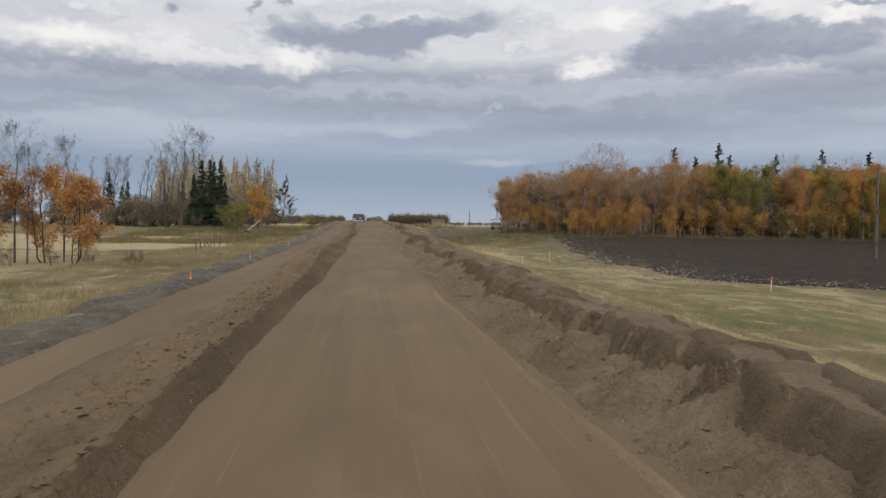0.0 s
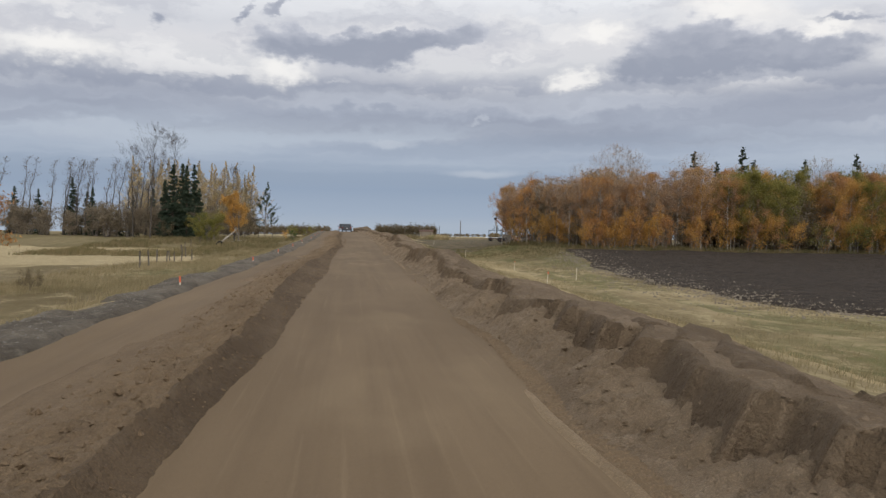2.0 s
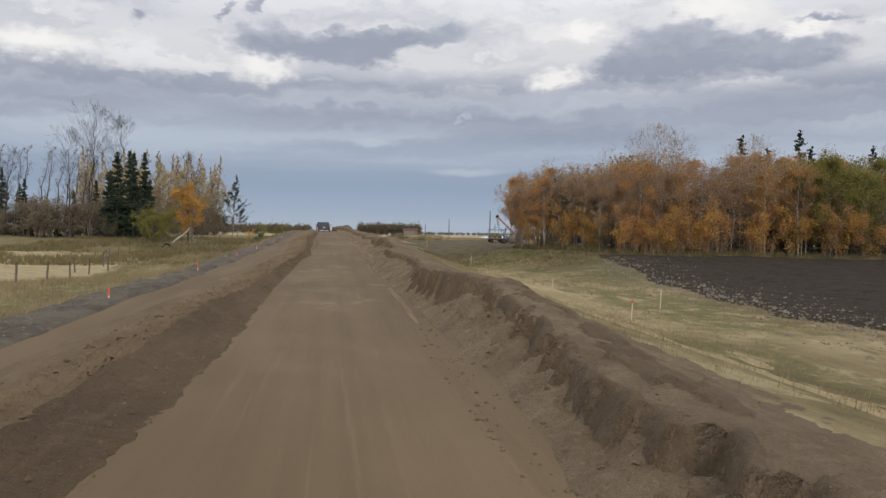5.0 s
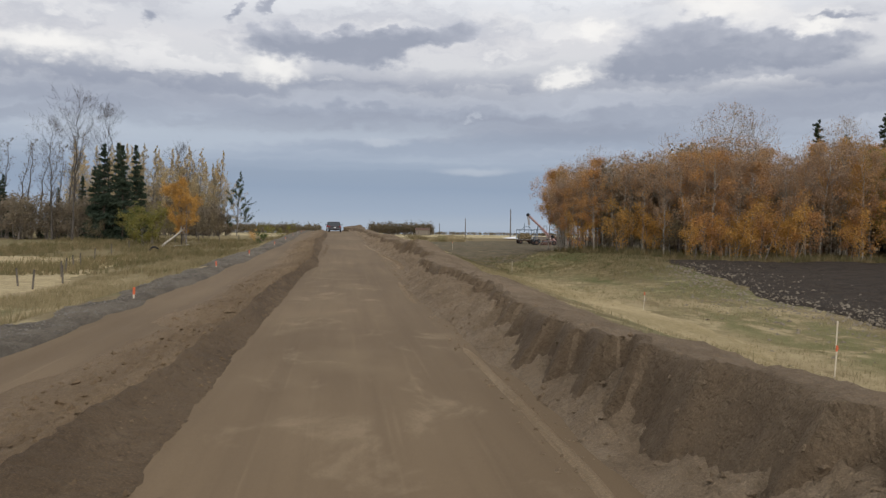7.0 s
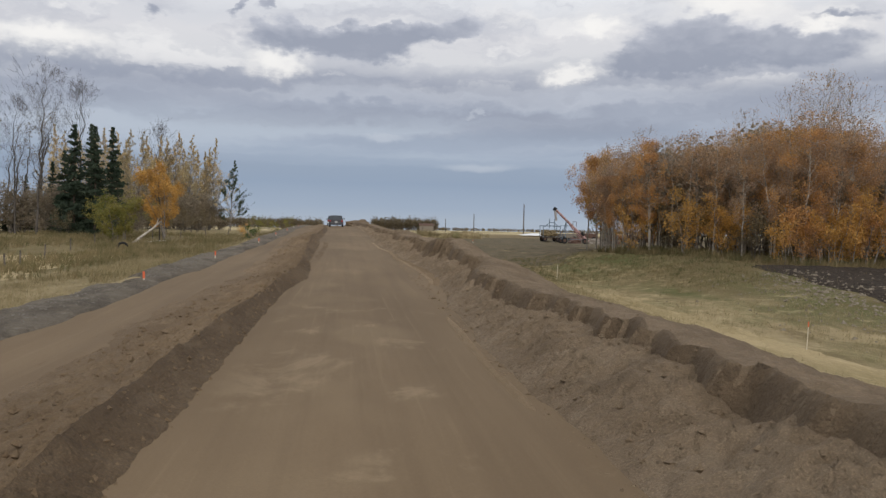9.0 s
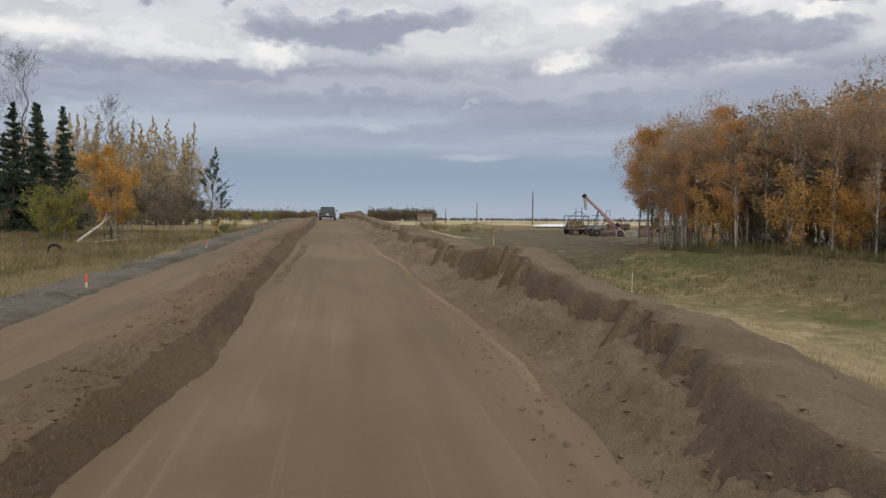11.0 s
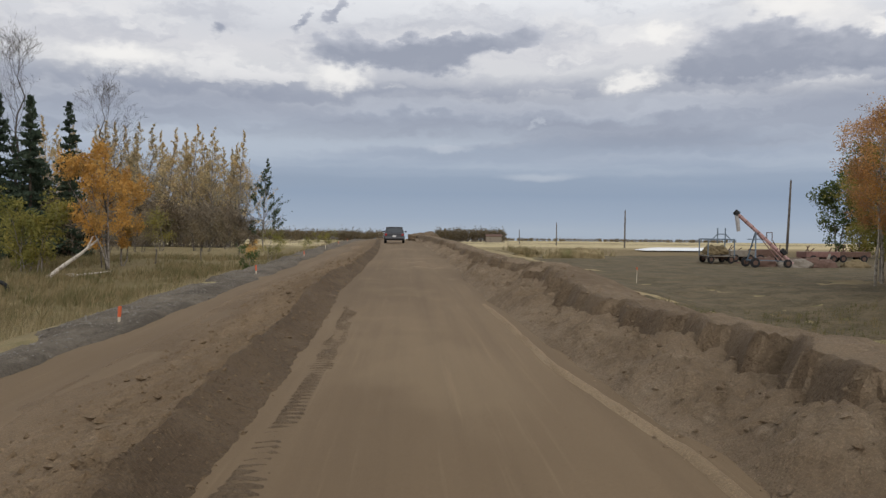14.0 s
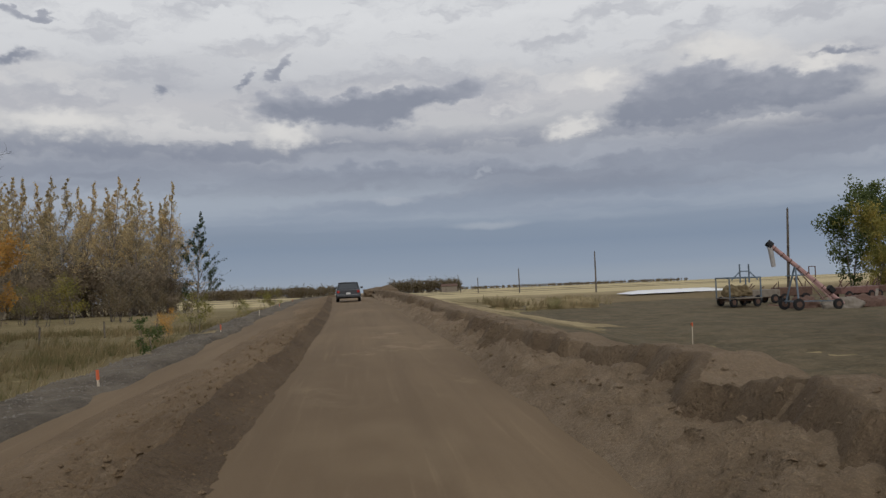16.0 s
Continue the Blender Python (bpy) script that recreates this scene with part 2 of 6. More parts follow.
def meadow_material():
    """Dry autumn grassland: straw, olive and brown patches, greener in the hollows, pale stubble far off."""
    m, n, b = shader("dry_meadow", 0.95, 0.1)
    p = place(n)
    x, y, z = n.xyz(p)
    drawn = n.vec(n.math("MULTIPLY", x, 1.0), n.math("DIVIDE", y, 3.2), 0.0)
    a = n.noise(drawn, 0.11, 5, 0.6)
    g = n.noise(drawn, 0.17, 5, 0.6, distort=0.6)
    t = n.noise(p, 1.3, 6, 0.7)
    blades = n.noise(n.vec(x, y, z), 14.0, 4, 0.75)
    c = n.mix(n.smooth(a, 0.36, 0.62), col((0.165, 0.128, 0.068)), col((0.4, 0.315, 0.18)))
    c = n.mix(n.math("MULTIPLY", n.smooth(g, 0.51, 0.61), 0.8), c, col((0.125, 0.125, 0.052)))
    c = n.mix(n.math("MULTIPLY", n.smooth(t, 0.45, 0.7), 0.5), c, col((0.26, 0.2, 0.11)))
    fine = n.noise(n.vec(n.math("MULTIPLY", x, 1.0), n.math("DIVIDE", y, 2.0), 4.0), 0.75, 6, 0.68, distort=0.4)
    c = n.mix(n.math("MULTIPLY", n.smooth(fine, 0.52, 0.64), 0.6), c, col((0.46, 0.375, 0.215)))
    c = n.mix(n.math("MULTIPLY", n.smooth(fine, 0.46, 0.36), 0.6), c, col((0.15, 0.11, 0.055)))
    weedy = n.math("MULTIPLY", n.math("MULTIPLY", n.smooth(x, -5.5, -7.0), n.smooth(y, 84.0, 108.0)), n.smooth(t, 0.25, 0.5))
    c = n.mix(n.math("MULTIPLY", weedy, 0.75), c, col((0.17, 0.135, 0.068)))
    lush = n.math("MULTIPLY", n.math("MULTIPLY", n.smooth(x, 11.0, 17.0), n.smooth(y, 84.0, 100.0)), n.math("MULTIPLY", n.smooth(y, 134.0, 122.0), n.smooth(t, 0.3, 0.55)))
    c = n.mix(n.math("MULTIPLY", lush, 0.85), c, n.mix(n.smooth(g, 0.4, 0.6), col((0.15, 0.115, 0.055)), col((0.105, 0.112, 0.042))))
    hollow = n.math("MULTIPLY", n.math("MULTIPLY", n.smooth(x, 9.0, 12.5), n.smooth(x, 21.0, 17.0)), n.math("MULTIPLY", n.smooth(y, 22.0, 28.0), n.smooth(y, 41.0, 35.0)))
    hollow = n.math("MAXIMUM", hollow, n.math("MULTIPLY", n.math("MULTIPLY", n.smooth(x, 12.5, 14.5), n.smooth(x, 19.5, 17.5)), n.math("MULTIPLY", n.smooth(y, 56.0, 64.0), n.smooth(y, 84.0, 76.0))))
    c = n.mix(n.math("MULTIPLY", n.math("MULTIPLY", hollow, n.smooth(fine, 0.6, 0.44)), 0.75), c, n.mix(t, col((0.12, 0.13, 0.05)), col((0.19, 0.18, 0.075))))
    foot = n.math("MULTIPLY", n.smooth(x, 19.0, 23.0), n.smooth(n.math("ADD", y, n.math("MULTIPLY", t, 5.0)), 101.0, 104.0))
    c = n.mix(n.math("MULTIPLY", foot, 0.8), c, n.mix(t, col((0.13, 0.098, 0.055)), col((0.22, 0.16, 0.09))))
    far = n.math("MAXIMUM", n.smooth(y, 190.0, 260.0), n.smooth(n.math("ABSOLUTE", x), 90.0, 140.0))
    strips = n.noise(n.vec(n.math("DIVIDE", x, 9.0), y, 0.0), 0.012, 2, 0.5)
    c = n.mix(far, c, n.mix(n.smooth(strips, 0.42, 0.52), col((0.2, 0.165, 0.09)), col((0.5, 0.41, 0.24))))
    c = n.mix(n.math("MULTIPLY", n.smooth(blades, 0.42, 0.72), 0.5), c, n.mix(1.0, c, (1.5, 1.45, 1.35, 1), "MULTIPLY"))
    n.put(b.inputs["Base Color"], c)
    bumped(n, b, n.math("ADD", blades, t), 0.8, 0.08)
    return m


def leaf_material(name, tones, rough=0.7, clump=0.55):
    """Leaves: tone by sprays about a metre or two wide, by tree and leaf by leaf; they let some light through."""
    m, n, b = shader(name, rough, 0.25)
    geo = n.add("ShaderNodeNewGeometry")
    info = n.add("ShaderNodeObjectInfo")
    spray = n.smooth(n.noise(geo.outputs["Position"], 0.75, 3, 0.6), 0.32, 0.68)
    k = n.math("ADD", n.math("MULTIPLY", spray, clump), n.math("MULTIPLY", geo.outputs["Random Per Island"], (1 - clump) * 0.6))
    k = n.math("ADD", k, n.math("MULTIPLY", info.outputs["Random"], (1 - clump) * 0.4), clamp=True)
    c = n.ramp(k, [(i / (len(tones) - 1), t) for i, t in enumerate(tones)], "LINEAR")
    n.put(b.inputs["Base Color"], c)
    tr = n.add("ShaderNodeBsdfTranslucent")
    n.put(tr.inputs[0], c)
    mx = n.add("ShaderNodeMixShader")
    mx.inputs[0].default_value = 0.4
    link(n.tree, b.outputs[0], mx.inputs[1])
    link(n.tree, tr.outputs[0], mx.inputs[2])
    out = [o for o in n.tree.nodes if o.type == "OUTPUT_MATERIAL"][0]
    link(n.tree, mx.outputs[0], out.inputs[0])
    return m


def plain(name, c, rough=0.6, metal=0.0, spec=0.4, wear=0.25, scale=6.0):
    """Paint, wood or metal with stains and fine grain."""
    m, n, b = shader(name, rough, spec, metal)
    p = n.add("ShaderNodeTexCoord").outputs["Object"]
    a = n.noise(p, scale, 5, 0.65)
    f = n.noise(p, scale * 9, 3, 0.6)
    cc = n.mix(n.math("MULTIPLY", n.smooth(a, 0.4, 0.7), wear), col(c), n.mix(1.0, col(c), (0.45, 0.42, 0.4, 1), "MULTIPLY"))
    cc = n.mix(n.math("MULTIPLY", n.smooth(f, 0.5, 0.75), wear), cc, n.mix(1.0, col(c), (1.35, 1.3, 1.25, 1), "MULTIPLY"))
    n.put(b.inputs["Base Color"], cc)
    bumped(n, b, f, 0.25, 0.01)
    return m


def bark_material(name, light, dark):
    m, n, b = shader(name, 0.9, 0.15)
    p = n.add("ShaderNodeTexCoord").outputs["Object"]
    x, y, z = n.xyz(p)
    a = n.noise(n.vec(x, y, n.math("MULTIPLY", z, 0.7)), 5.0, 5, 0.65)
    f = n.noise(n.vec(n.math("MULTIPLY", x, 4), n.math("MULTIPLY", y, 4), z), 6.0, 4, 0.6)
    c = n.mix(n.smooth(a, 0.45, 0.62), col(light), col(dark))
    c = n.mix(n.math("MULTIPLY", n.smooth(f, 0.5, 0.7), 0.4), c, col(dark))
    n.put(b.inputs["Base Color"], c)
    bumped(n, b, f, 0.6, 0.02)
    return m


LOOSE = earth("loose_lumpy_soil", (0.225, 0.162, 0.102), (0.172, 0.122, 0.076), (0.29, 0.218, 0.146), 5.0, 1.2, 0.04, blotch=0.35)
SLID = earth("slid_gravelly_soil", (0.285, 0.216, 0.147), (0.215, 0.158, 0.104), (0.365, 0.287, 0.205), 1.2, 1.2, 0.06, blotch=0.4)
LANE = lane_material()
# darker than the loose soil behind: damp, plus the face's shade painted in
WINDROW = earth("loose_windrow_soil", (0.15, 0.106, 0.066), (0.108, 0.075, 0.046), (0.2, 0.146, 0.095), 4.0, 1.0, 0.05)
# dark dug soil; on the bank's face its tone also paints the shade
DUGFACE = earth("dark_dug_soil_and_shade", (0.192, 0.142, 0.094), (0.148, 0.107, 0.07), (0.245, 0.187, 0.128), 0.8, 1.1, 0.06, blotch=0.3)
RIDGE = earth("pale_crumbs", (0.3, 0.225, 0.145), (0.22, 0.16, 0.1), (0.38, 0.295, 0.2), 8.0, 1.2, 0.03, blotch=0.3)
BERM = earth("dug_berm_soil", (0.235, 0.176, 0.119), (0.175, 0.128, 0.085), (0.3, 0.232, 0.162), 1.5, 1.0, 0.05, blotch=0.3)
SHOULDER = earth("black_shoulder_soil", (0.175, 0.15, 0.12), (0.105, 0.089, 0.07), (0.27, 0.237, 0.192), 2.0, 0.8, 0.06)
PLOUGHED = earth("ploughed_black_soil", (0.07, 0.054, 0.042), (0.044, 0.034, 0.027), (0.14, 0.115, 0.09), 0.25, 0.4, 0.12)
STUBBLE = earth("pale_stubble", (0.5, 0.41, 0.245), (0.36, 0.29, 0.165), (0.6, 0.5, 0.32), 0.4, 0.6, 0.05)
MOWN = earth("mown_straw", (0.44, 0.35, 0.2), (0.33, 0.265, 0.14), (0.55, 0.45, 0.28), 5.0, 0.6, 0.05)
MEADOW = meadow_material()
TRACKDIRT = earth("yard_dirt", (0.155, 0.123, 0.077), (0.1, 0.084, 0.05), (0.23, 0.187, 0.122), 1.0, 0.5, 0.05)
CLOD = plain("pale_dry_clod", (0.25, 0.21, 0.16), 0.95, 0, 0.1, 0.5, 3)
STONE = plain("field_stone", (0.22, 0.197, 0.167), 0.85, 0, 0.2, 0.4, 20)
GRASS = leaf_material("dry_grass_blades", [(0.15, 0.135, 0.065), (0.25, 0.205, 0.11), (0.36, 0.29, 0.165), (0.46, 0.38, 0.23)], 0.8)
RANK = leaf_material("rank_brown_grass", [(0.09, 0.095, 0.04), (0.15, 0.135, 0.06), (0.25, 0.195, 0.1), (0.36, 0.285, 0.16)], 0.8)
ASPEN_LEAF = leaf_material("aspen_leaf_autumn", [(0.27, 0.185, 0.125), (0.38, 0.225, 0.12), (0.5, 0.27, 0.11), (0.6, 0.325, 0.105), (0.6, 0.4, 0.17)])
GOLD_LEAF = leaf_material("gold_leaf", [(0.26, 0.18, 0.07), (0.48, 0.27, 0.075), (0.62, 0.35, 0.09), (0.64, 0.42, 0.16)])
OLIVE_LEAF = leaf_material("olive_yellow_leaf", [(0.11, 0.115, 0.035), (0.19, 0.185, 0.05), (0.3, 0.26, 0.07), (0.42, 0.32, 0.08)])
BROWN_LEAF = leaf_material("brown_grey_leaf", [(0.29, 0.22, 0.165), (0.37, 0.26, 0.175), (0.46, 0.29, 0.155), (0.54, 0.31, 0.125)])
POPLAR_LEAF = leaf_material("poplar_leaf_turning", [(0.24, 0.215, 0.135), (0.4, 0.335, 0.2), (0.62, 0.47, 0.245), (0.72, 0.55, 0.3)], clump=0.4)
DIM_LEAF = leaf_material("dim_olive_leaf", [(0.19, 0.165, 0.125), (0.24, 0.2, 0.145), (0.3, 0.235, 0.16), (0.25, 0.22, 0.135)])
BRUSH_LEAF = leaf_material("dark_brush_leaf", [(0.13, 0.108, 0.08), (0.2, 0.16, 0.112), (0.27, 0.205, 0.135), (0.2, 0.185, 0.105)])
DULL_LEAF = leaf_material("dull_brown_leaf", [(0.1, 0.085, 0.055), (0.15, 0.12, 0.07), (0.2, 0.15, 0.085), (0.17, 0.16, 0.08)])
DARK_LEAF = leaf_material("dark_green_leaf", [(0.018, 0.03, 0.014), (0.035, 0.05, 0.022), (0.055, 0.075, 0.03)])
GREEN_LEAF = leaf_material("green_leaf", [(0.05, 0.075, 0.025), (0.09, 0.12, 0.04), (0.15, 0.17, 0.06)])
POPLAR_GREEN = leaf_material("dark_poplar_leaf", [(0.035, 0.055, 0.03), (0.06, 0.085, 0.045), (0.1, 0.125, 0.065)])
NEEDLE = leaf_material("spruce_needles", [(0.034, 0.052, 0.034), (0.055, 0.078, 0.050), (0.082, 0.105, 0.066)])
PALE_BARK = bark_material("aspen_bark", (0.42, 0.375, 0.315), (0.18, 0.155, 0.125))
TWIG_BARK = bark_material("bare_twig_bark", (0.115, 0.1, 0.085), (0.055, 0.047, 0.04))
GREY_BARK = bark_material("grey_bark", (0.27, 0.235, 0.2), (0.11, 0.092, 0.075))
DARK_BARK = bark_material("dark_bark", (0.09, 0.072, 0.055), (0.04, 0.032, 0.025))
DEAD_WOOD = bark_material("dead_wood", (0.5, 0.45, 0.38), (0.25, 0.21, 0.17))
POST_WOOD = bark_material("weathered_post", (0.17, 0.145, 0.12), (0.07, 0.058, 0.048))
LATH = plain("lath_wood", (0.62, 0.54, 0.42), 0.8, 0, 0.2)
ORANGE = plain("orange_paint", (0.66, 0.14, 0.055), 0.55, 0, 0.4, 0.15)

# ---- ways to make meshes ----
LATTICE = np.random.default_rng(3).random((512, 512))


def lattice_noise(x, y):
    """Smooth value noise, 0 to 1, one cell a metre."""
    x, y = np.asarray(x, float), np.asarray(y, float)
    i, j = np.floor(x).astype(int), np.floor(y).astype(int)
    u, v = x - i, y - j
    u, v = u * u * (3 - 2 * u), v * v * (3 - 2 * v)
    i0, i1, j0, j1 = i % 512, (i + 1) % 512, j % 512, (j + 1) % 512
    return (LATTICE[i0, j0] * (1 - u) + LATTICE[i1, j0] * u) * (1 - v) + (LATTICE[i0, j1] * (1 - u) + LATTICE[i1, j1] * u) * v


def fbm(x, y, octaves=4, gain=0.5):
    """Layered noise about 0, within about -0.5 to 0.5."""
    total, amp, most = 0.0, 1.0, 0.0
    for k in range(octaves):
        total = total + amp * (lattice_noise(x * 2**k + 17.3 * k, y * 2**k + 5.7 * k) - 0.5)
        most += amp
        amp *= gain
    return total / most * 1.5


def step(v, lo, hi):
    s = np.clip((np.asarray(v, float) - lo) / (hi - lo), 0, 1)
    return s * s * (3 - 2 * s)


def mesh_of(name, verts, faces, material, smooth=True):
    me = bpy.data.meshes.new(name)
    verts, faces = np.asarray(verts, np.float32), np.asarray(faces, np.int32)
    k = faces.shape[1]
    me.vertices.add(len(verts))
    me.vertices.foreach_set("co", verts.ravel())
    me.loops.add(faces.size)
    me.loops.foreach_set("vertex_index", faces.ravel())
    me.polygons.add(len(faces))
    me.polygons.foreach_set("loop_start", np.arange(0, faces.size, k, dtype=np.int32))
    me.polygons.foreach_set("loop_total", np.full(len(faces), k, np.int32))
    me.polygons.foreach_set("use_smooth", np.full(len(faces), smooth))
    me.materials.append(material)
    me.update()
    me.validate()
    return me


def sheet(name, xs, ys, height, material):
    """A ground sheet over the lines xs and ys; xs may be a grid of its own, row by row."""
    X, Y = np.meshgrid(xs, ys)
    Z = height(X, Y)
    nx, ny = len(xs), len(ys)
    at = np.arange(nx * ny).reshape(ny, nx)
    faces = np.stack([at[:-1, :-1], at[:-1, 1:], at[1:, 1:], at[1:, :-1]], -1).reshape(-1, 4)
    return mesh_of(name, np.stack([X, Y, Z], -1).reshape(-1, 3), faces, material)


def part(name, bm, material, parent, label=""):
    """One mesh object from a bmesh, under a thing or a part."""
    me = bpy.data.meshes.new(name)
    bm.to_mesh(me)
    bm.free()
    me.materials.append(material)
    ob = new(name, me)
    ob.parent = parent
    return tagged(ob, label) if label else ob


def part_mesh(name, me, parent, label=""):
    ob = new(name, me)
    ob.parent = parent
    return tagged(ob, label) if label else ob


def thing(name, m, label, category, group=""):
    ob = new(name)
    ob.matrix_basis = m
    ob.empty_display_size = 0.2
    return tagged(ob, label, category, group)


def box(bm, size, m=Matrix(), bevel=0.0):
    got = bmesh.ops.create_cube(bm, size=1, matrix=m @ Matrix.Diagonal((*size, 1)))
    if bevel:
        edges = list({e for v in got["verts"] for e in v.link_edges})
        bmesh.ops.bevel(bm, geom=edges, offset=bevel, segments=2, affect="EDGES", profile=0.6)


def bar(bm, a, b, r0, r1=None, sides=8):
    """A round bar from a to b."""
    a, b = Vector(a), Vector(b)
    m = Matrix.Translation((a + b) / 2) @ (b - a).to_track_quat("Z", "Y").to_matrix().to_4x4()
    bmesh.ops.create_cone(bm, cap_ends=True, segments=sides, radius1=r0, radius2=r0 if r1 is None else r1, depth=(b - a).length, matrix=m)


def beam(bm, a, b, w, h):
    """A square bar from a to b."""
    a, b = Vector(a), Vector(b)
    m = Matrix.Translation((a + b) / 2) @ (b - a).to_track_quat("Z", "Y").to_matrix().to_4x4()
    box(bm, (w, h, (b - a).length), m)

# ---- the land ----


def rise(y):
    """The road's own long profile."""
    return np.interp(y, [-60, 0, 30, 48, 60, 72, 82, 95, 110, 125, 150, 175, 200, 215, 235, 4800], [0.12, 0.12, 0.1, 0.02, 0, 0.01, 0.06, 0.18, 0.32, 0.43, 0.6, 0.62, 0.5, 0.36, 0.12, -52.0])


def shift(y):
    """How far the road's middle wanders to the right."""
    return np.interp(y, [-60, 0, 38, 66, 80, 106, 125, 160, 205, 4800], [-0.4, -0.36, -0.3, 0.02, 0.1, 0.36, 0.2, -0.25, -1.2, -40])


def ground_z(x, y):
    x, y = np.asarray(x, float), np.asarray(y, float)
    up = rise(y)
    far = np.where(y > 200, up - 0.5, 0)
    low = -1.65 + 1.1 * step(y, 100, 140)
    right = low * step(x, 4.6, 12.5) + 1.3 * step(y, 74, 112) * (1 - step(y, 112, 140)) * step(x, 13, 23) + 0.15 * step(x, 45, 90)
    dip = -0.75 - 0.85 * step(y, 60, 92) + 0.9 * step(y, 112, 150)
    left = dip * step(-x, 5.2, 9.0) + 0.3 * step(-x, 30, 60)
    near = 1 - step(np.abs(x), 4.5, 12)
    z = np.where(x > 0, right, left) + np.where(y > 200, 0.5 * near, up * near) + far
    rough = step(np.abs(x), 5.5, 9) * (0.16 * fbm(x / 5, y / 7, 3) + 0.06 * fbm(x * 1.3, y * 1.1, 3))
    lane = 0.45 * (1 - step(x, 3.6, 4.7)) * step(x, -5.4, -4.6) * (1 - step(y, 900, 1000))
    return z + rough - lane


def spread(parts):
    """Grid lines: (start, end, step) stretches joined."""
    return np.unique(np.concatenate([np.arange(a, b, s) for a, b, s in parts]).round(4))


GX = spread([(-3000, -600, 300), (-600, -120, 40), (-120, -40, 4), (-40, -12, 0.8), (-12, 13, 0.45), (13, 40, 0.8), (40, 130, 4), (130, 600, 40), (600, 3001, 300)])
GY = spread([(-60, -6, 3), (-6, 120, 0.75), (120, 200, 1.1), (200, 320, 4), (320, 900, 25), (900, 4801, 200)])
ground = tagged(new("ground", sheet("ground", GX, GY, ground_z, MEADOW)), "dry straw-coloured autumn grassland beside the new road", "ground", kind="structure")


def road_z(u, y):
    x = u - shift(y)
    edge = 0.3 * step(-x, 4.6, 5.4) + 0.25 * step(x, 3.0, 3.6)
    wheel = 0.022 * (np.exp(-((x + 0.62 + 0.12 * fbm(y / 9, 0 * y)) ** 2) / 0.035) + np.exp(-((x - 1.15) ** 2) / 0.05) + np.exp(-((x + 3.9) ** 2) / 0.03))
    ruts = 0.01 * fbm(x * 3.2, y / 9, 3) + 0.008 * fbm(x * 2, y * 1.2, 3)
    return rise(y) - edge - wheel + ruts - 0.012 * np.abs(x - 0.3) + 0.012


RX = spread([(-6.2, -3.2, 0.14), (-3.2, 4.1, 0.11)])
RY = spread([(-8, 140, 0.25), (140, 225, 0.8), (225, 420, 6), (420, 900, 40)])
road = tagged(new("road", sheet("road", RX, RY, road_z, LANE)), "freshly graded sandy brown dirt road under construction", "road", kind="structure")


def windrow_crest(y):
    return np.interp(y, [0, 8, 15, 20, 24, 28, 34, 40, 46, 50, 55, 60, 66, 72, 80, 83, 87, 90, 95, 100, 106, 111, 117, 122, 140, 200], [-1.92, -1.92, -1.78, -1.72, -1.6, -1.64, -1.85, -1.9, -1.92, -1.96, -1.76, -1.68, -1.74, -1.7, -1.42, -1.34, -1.38, -1.52, -1.7, -1.92, -2.03, -2.25, -2.26, -1.95, -1.75, -2.2]) + 0.03 * fbm(y / 9, 0 * y + 3.1, 3) + 0.06 * fbm(y / 0.9, 0 * y + 8, 3)


def windrow_foot(y):
    """Where the windrow's face runs out on the lane."""
    return np.interp(y, [0, 8, 14, 20, 25, 34, 43, 48, 54, 60, 72, 78, 82, 86, 90, 96, 102, 107, 113, 120, 140, 200], [-1.72, -1.66, -1.53, -1.42, -1.2, -1.17, -1.09, -1.08, -1.23, -1.28, -1.33, -1.27, -0.93, -1.03, -1.27, -1.39, -1.47, -1.57, -1.7, -1.6, -1.35, -1.85]) + 0.05 * fbm(y / 3, 0 * y + 5, 2) + 0.035 * fbm(y * 1.4, 0 * y + 6, 3)


def windrow_top(y):
    return 0.27 + 0.07 * fbm(y / 5, 0 * y + 1.7, 3) + 0.05 * fbm(y * 1.7, 0 * y, 2)


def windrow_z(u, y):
    """Loose damp soil left by the grader: a steep face to the lane, shade coloured in."""
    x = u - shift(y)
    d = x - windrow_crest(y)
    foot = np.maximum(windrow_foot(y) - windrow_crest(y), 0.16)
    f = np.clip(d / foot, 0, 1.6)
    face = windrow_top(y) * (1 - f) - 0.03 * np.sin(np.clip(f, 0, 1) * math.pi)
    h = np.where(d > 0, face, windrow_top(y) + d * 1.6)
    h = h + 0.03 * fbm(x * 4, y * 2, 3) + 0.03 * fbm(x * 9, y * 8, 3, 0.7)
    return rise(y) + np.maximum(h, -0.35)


def spill_z(u, y):
    """Lumpy loose soil sloping away from the windrow's crest."""
    x = u - shift(y)
    d = windrow_crest(y) - x
    h = windrow_top(y) * (0.25 * np.exp(-np.clip(d, 0, 9) / 0.25) + 0.75 * (1 - step(d, -0.3, 1.75 + 0.5 * fbm(y / 3, 0 * y, 2))))
    h = h + (0.15 * fbm(x * 3.4, y * 3.0, 4, 0.66) + 0.1 * fbm(x * 10, y * 10, 3, 0.7)) * (1 - step(d, 0.5, 1.5)) * step(d, -0.15, 0.05)
    h = h + np.minimum(0, d + 0.03) * 3.0
    return rise(y) + h - 0.035 - 0.25 * step(d, 1.7, 2.2)


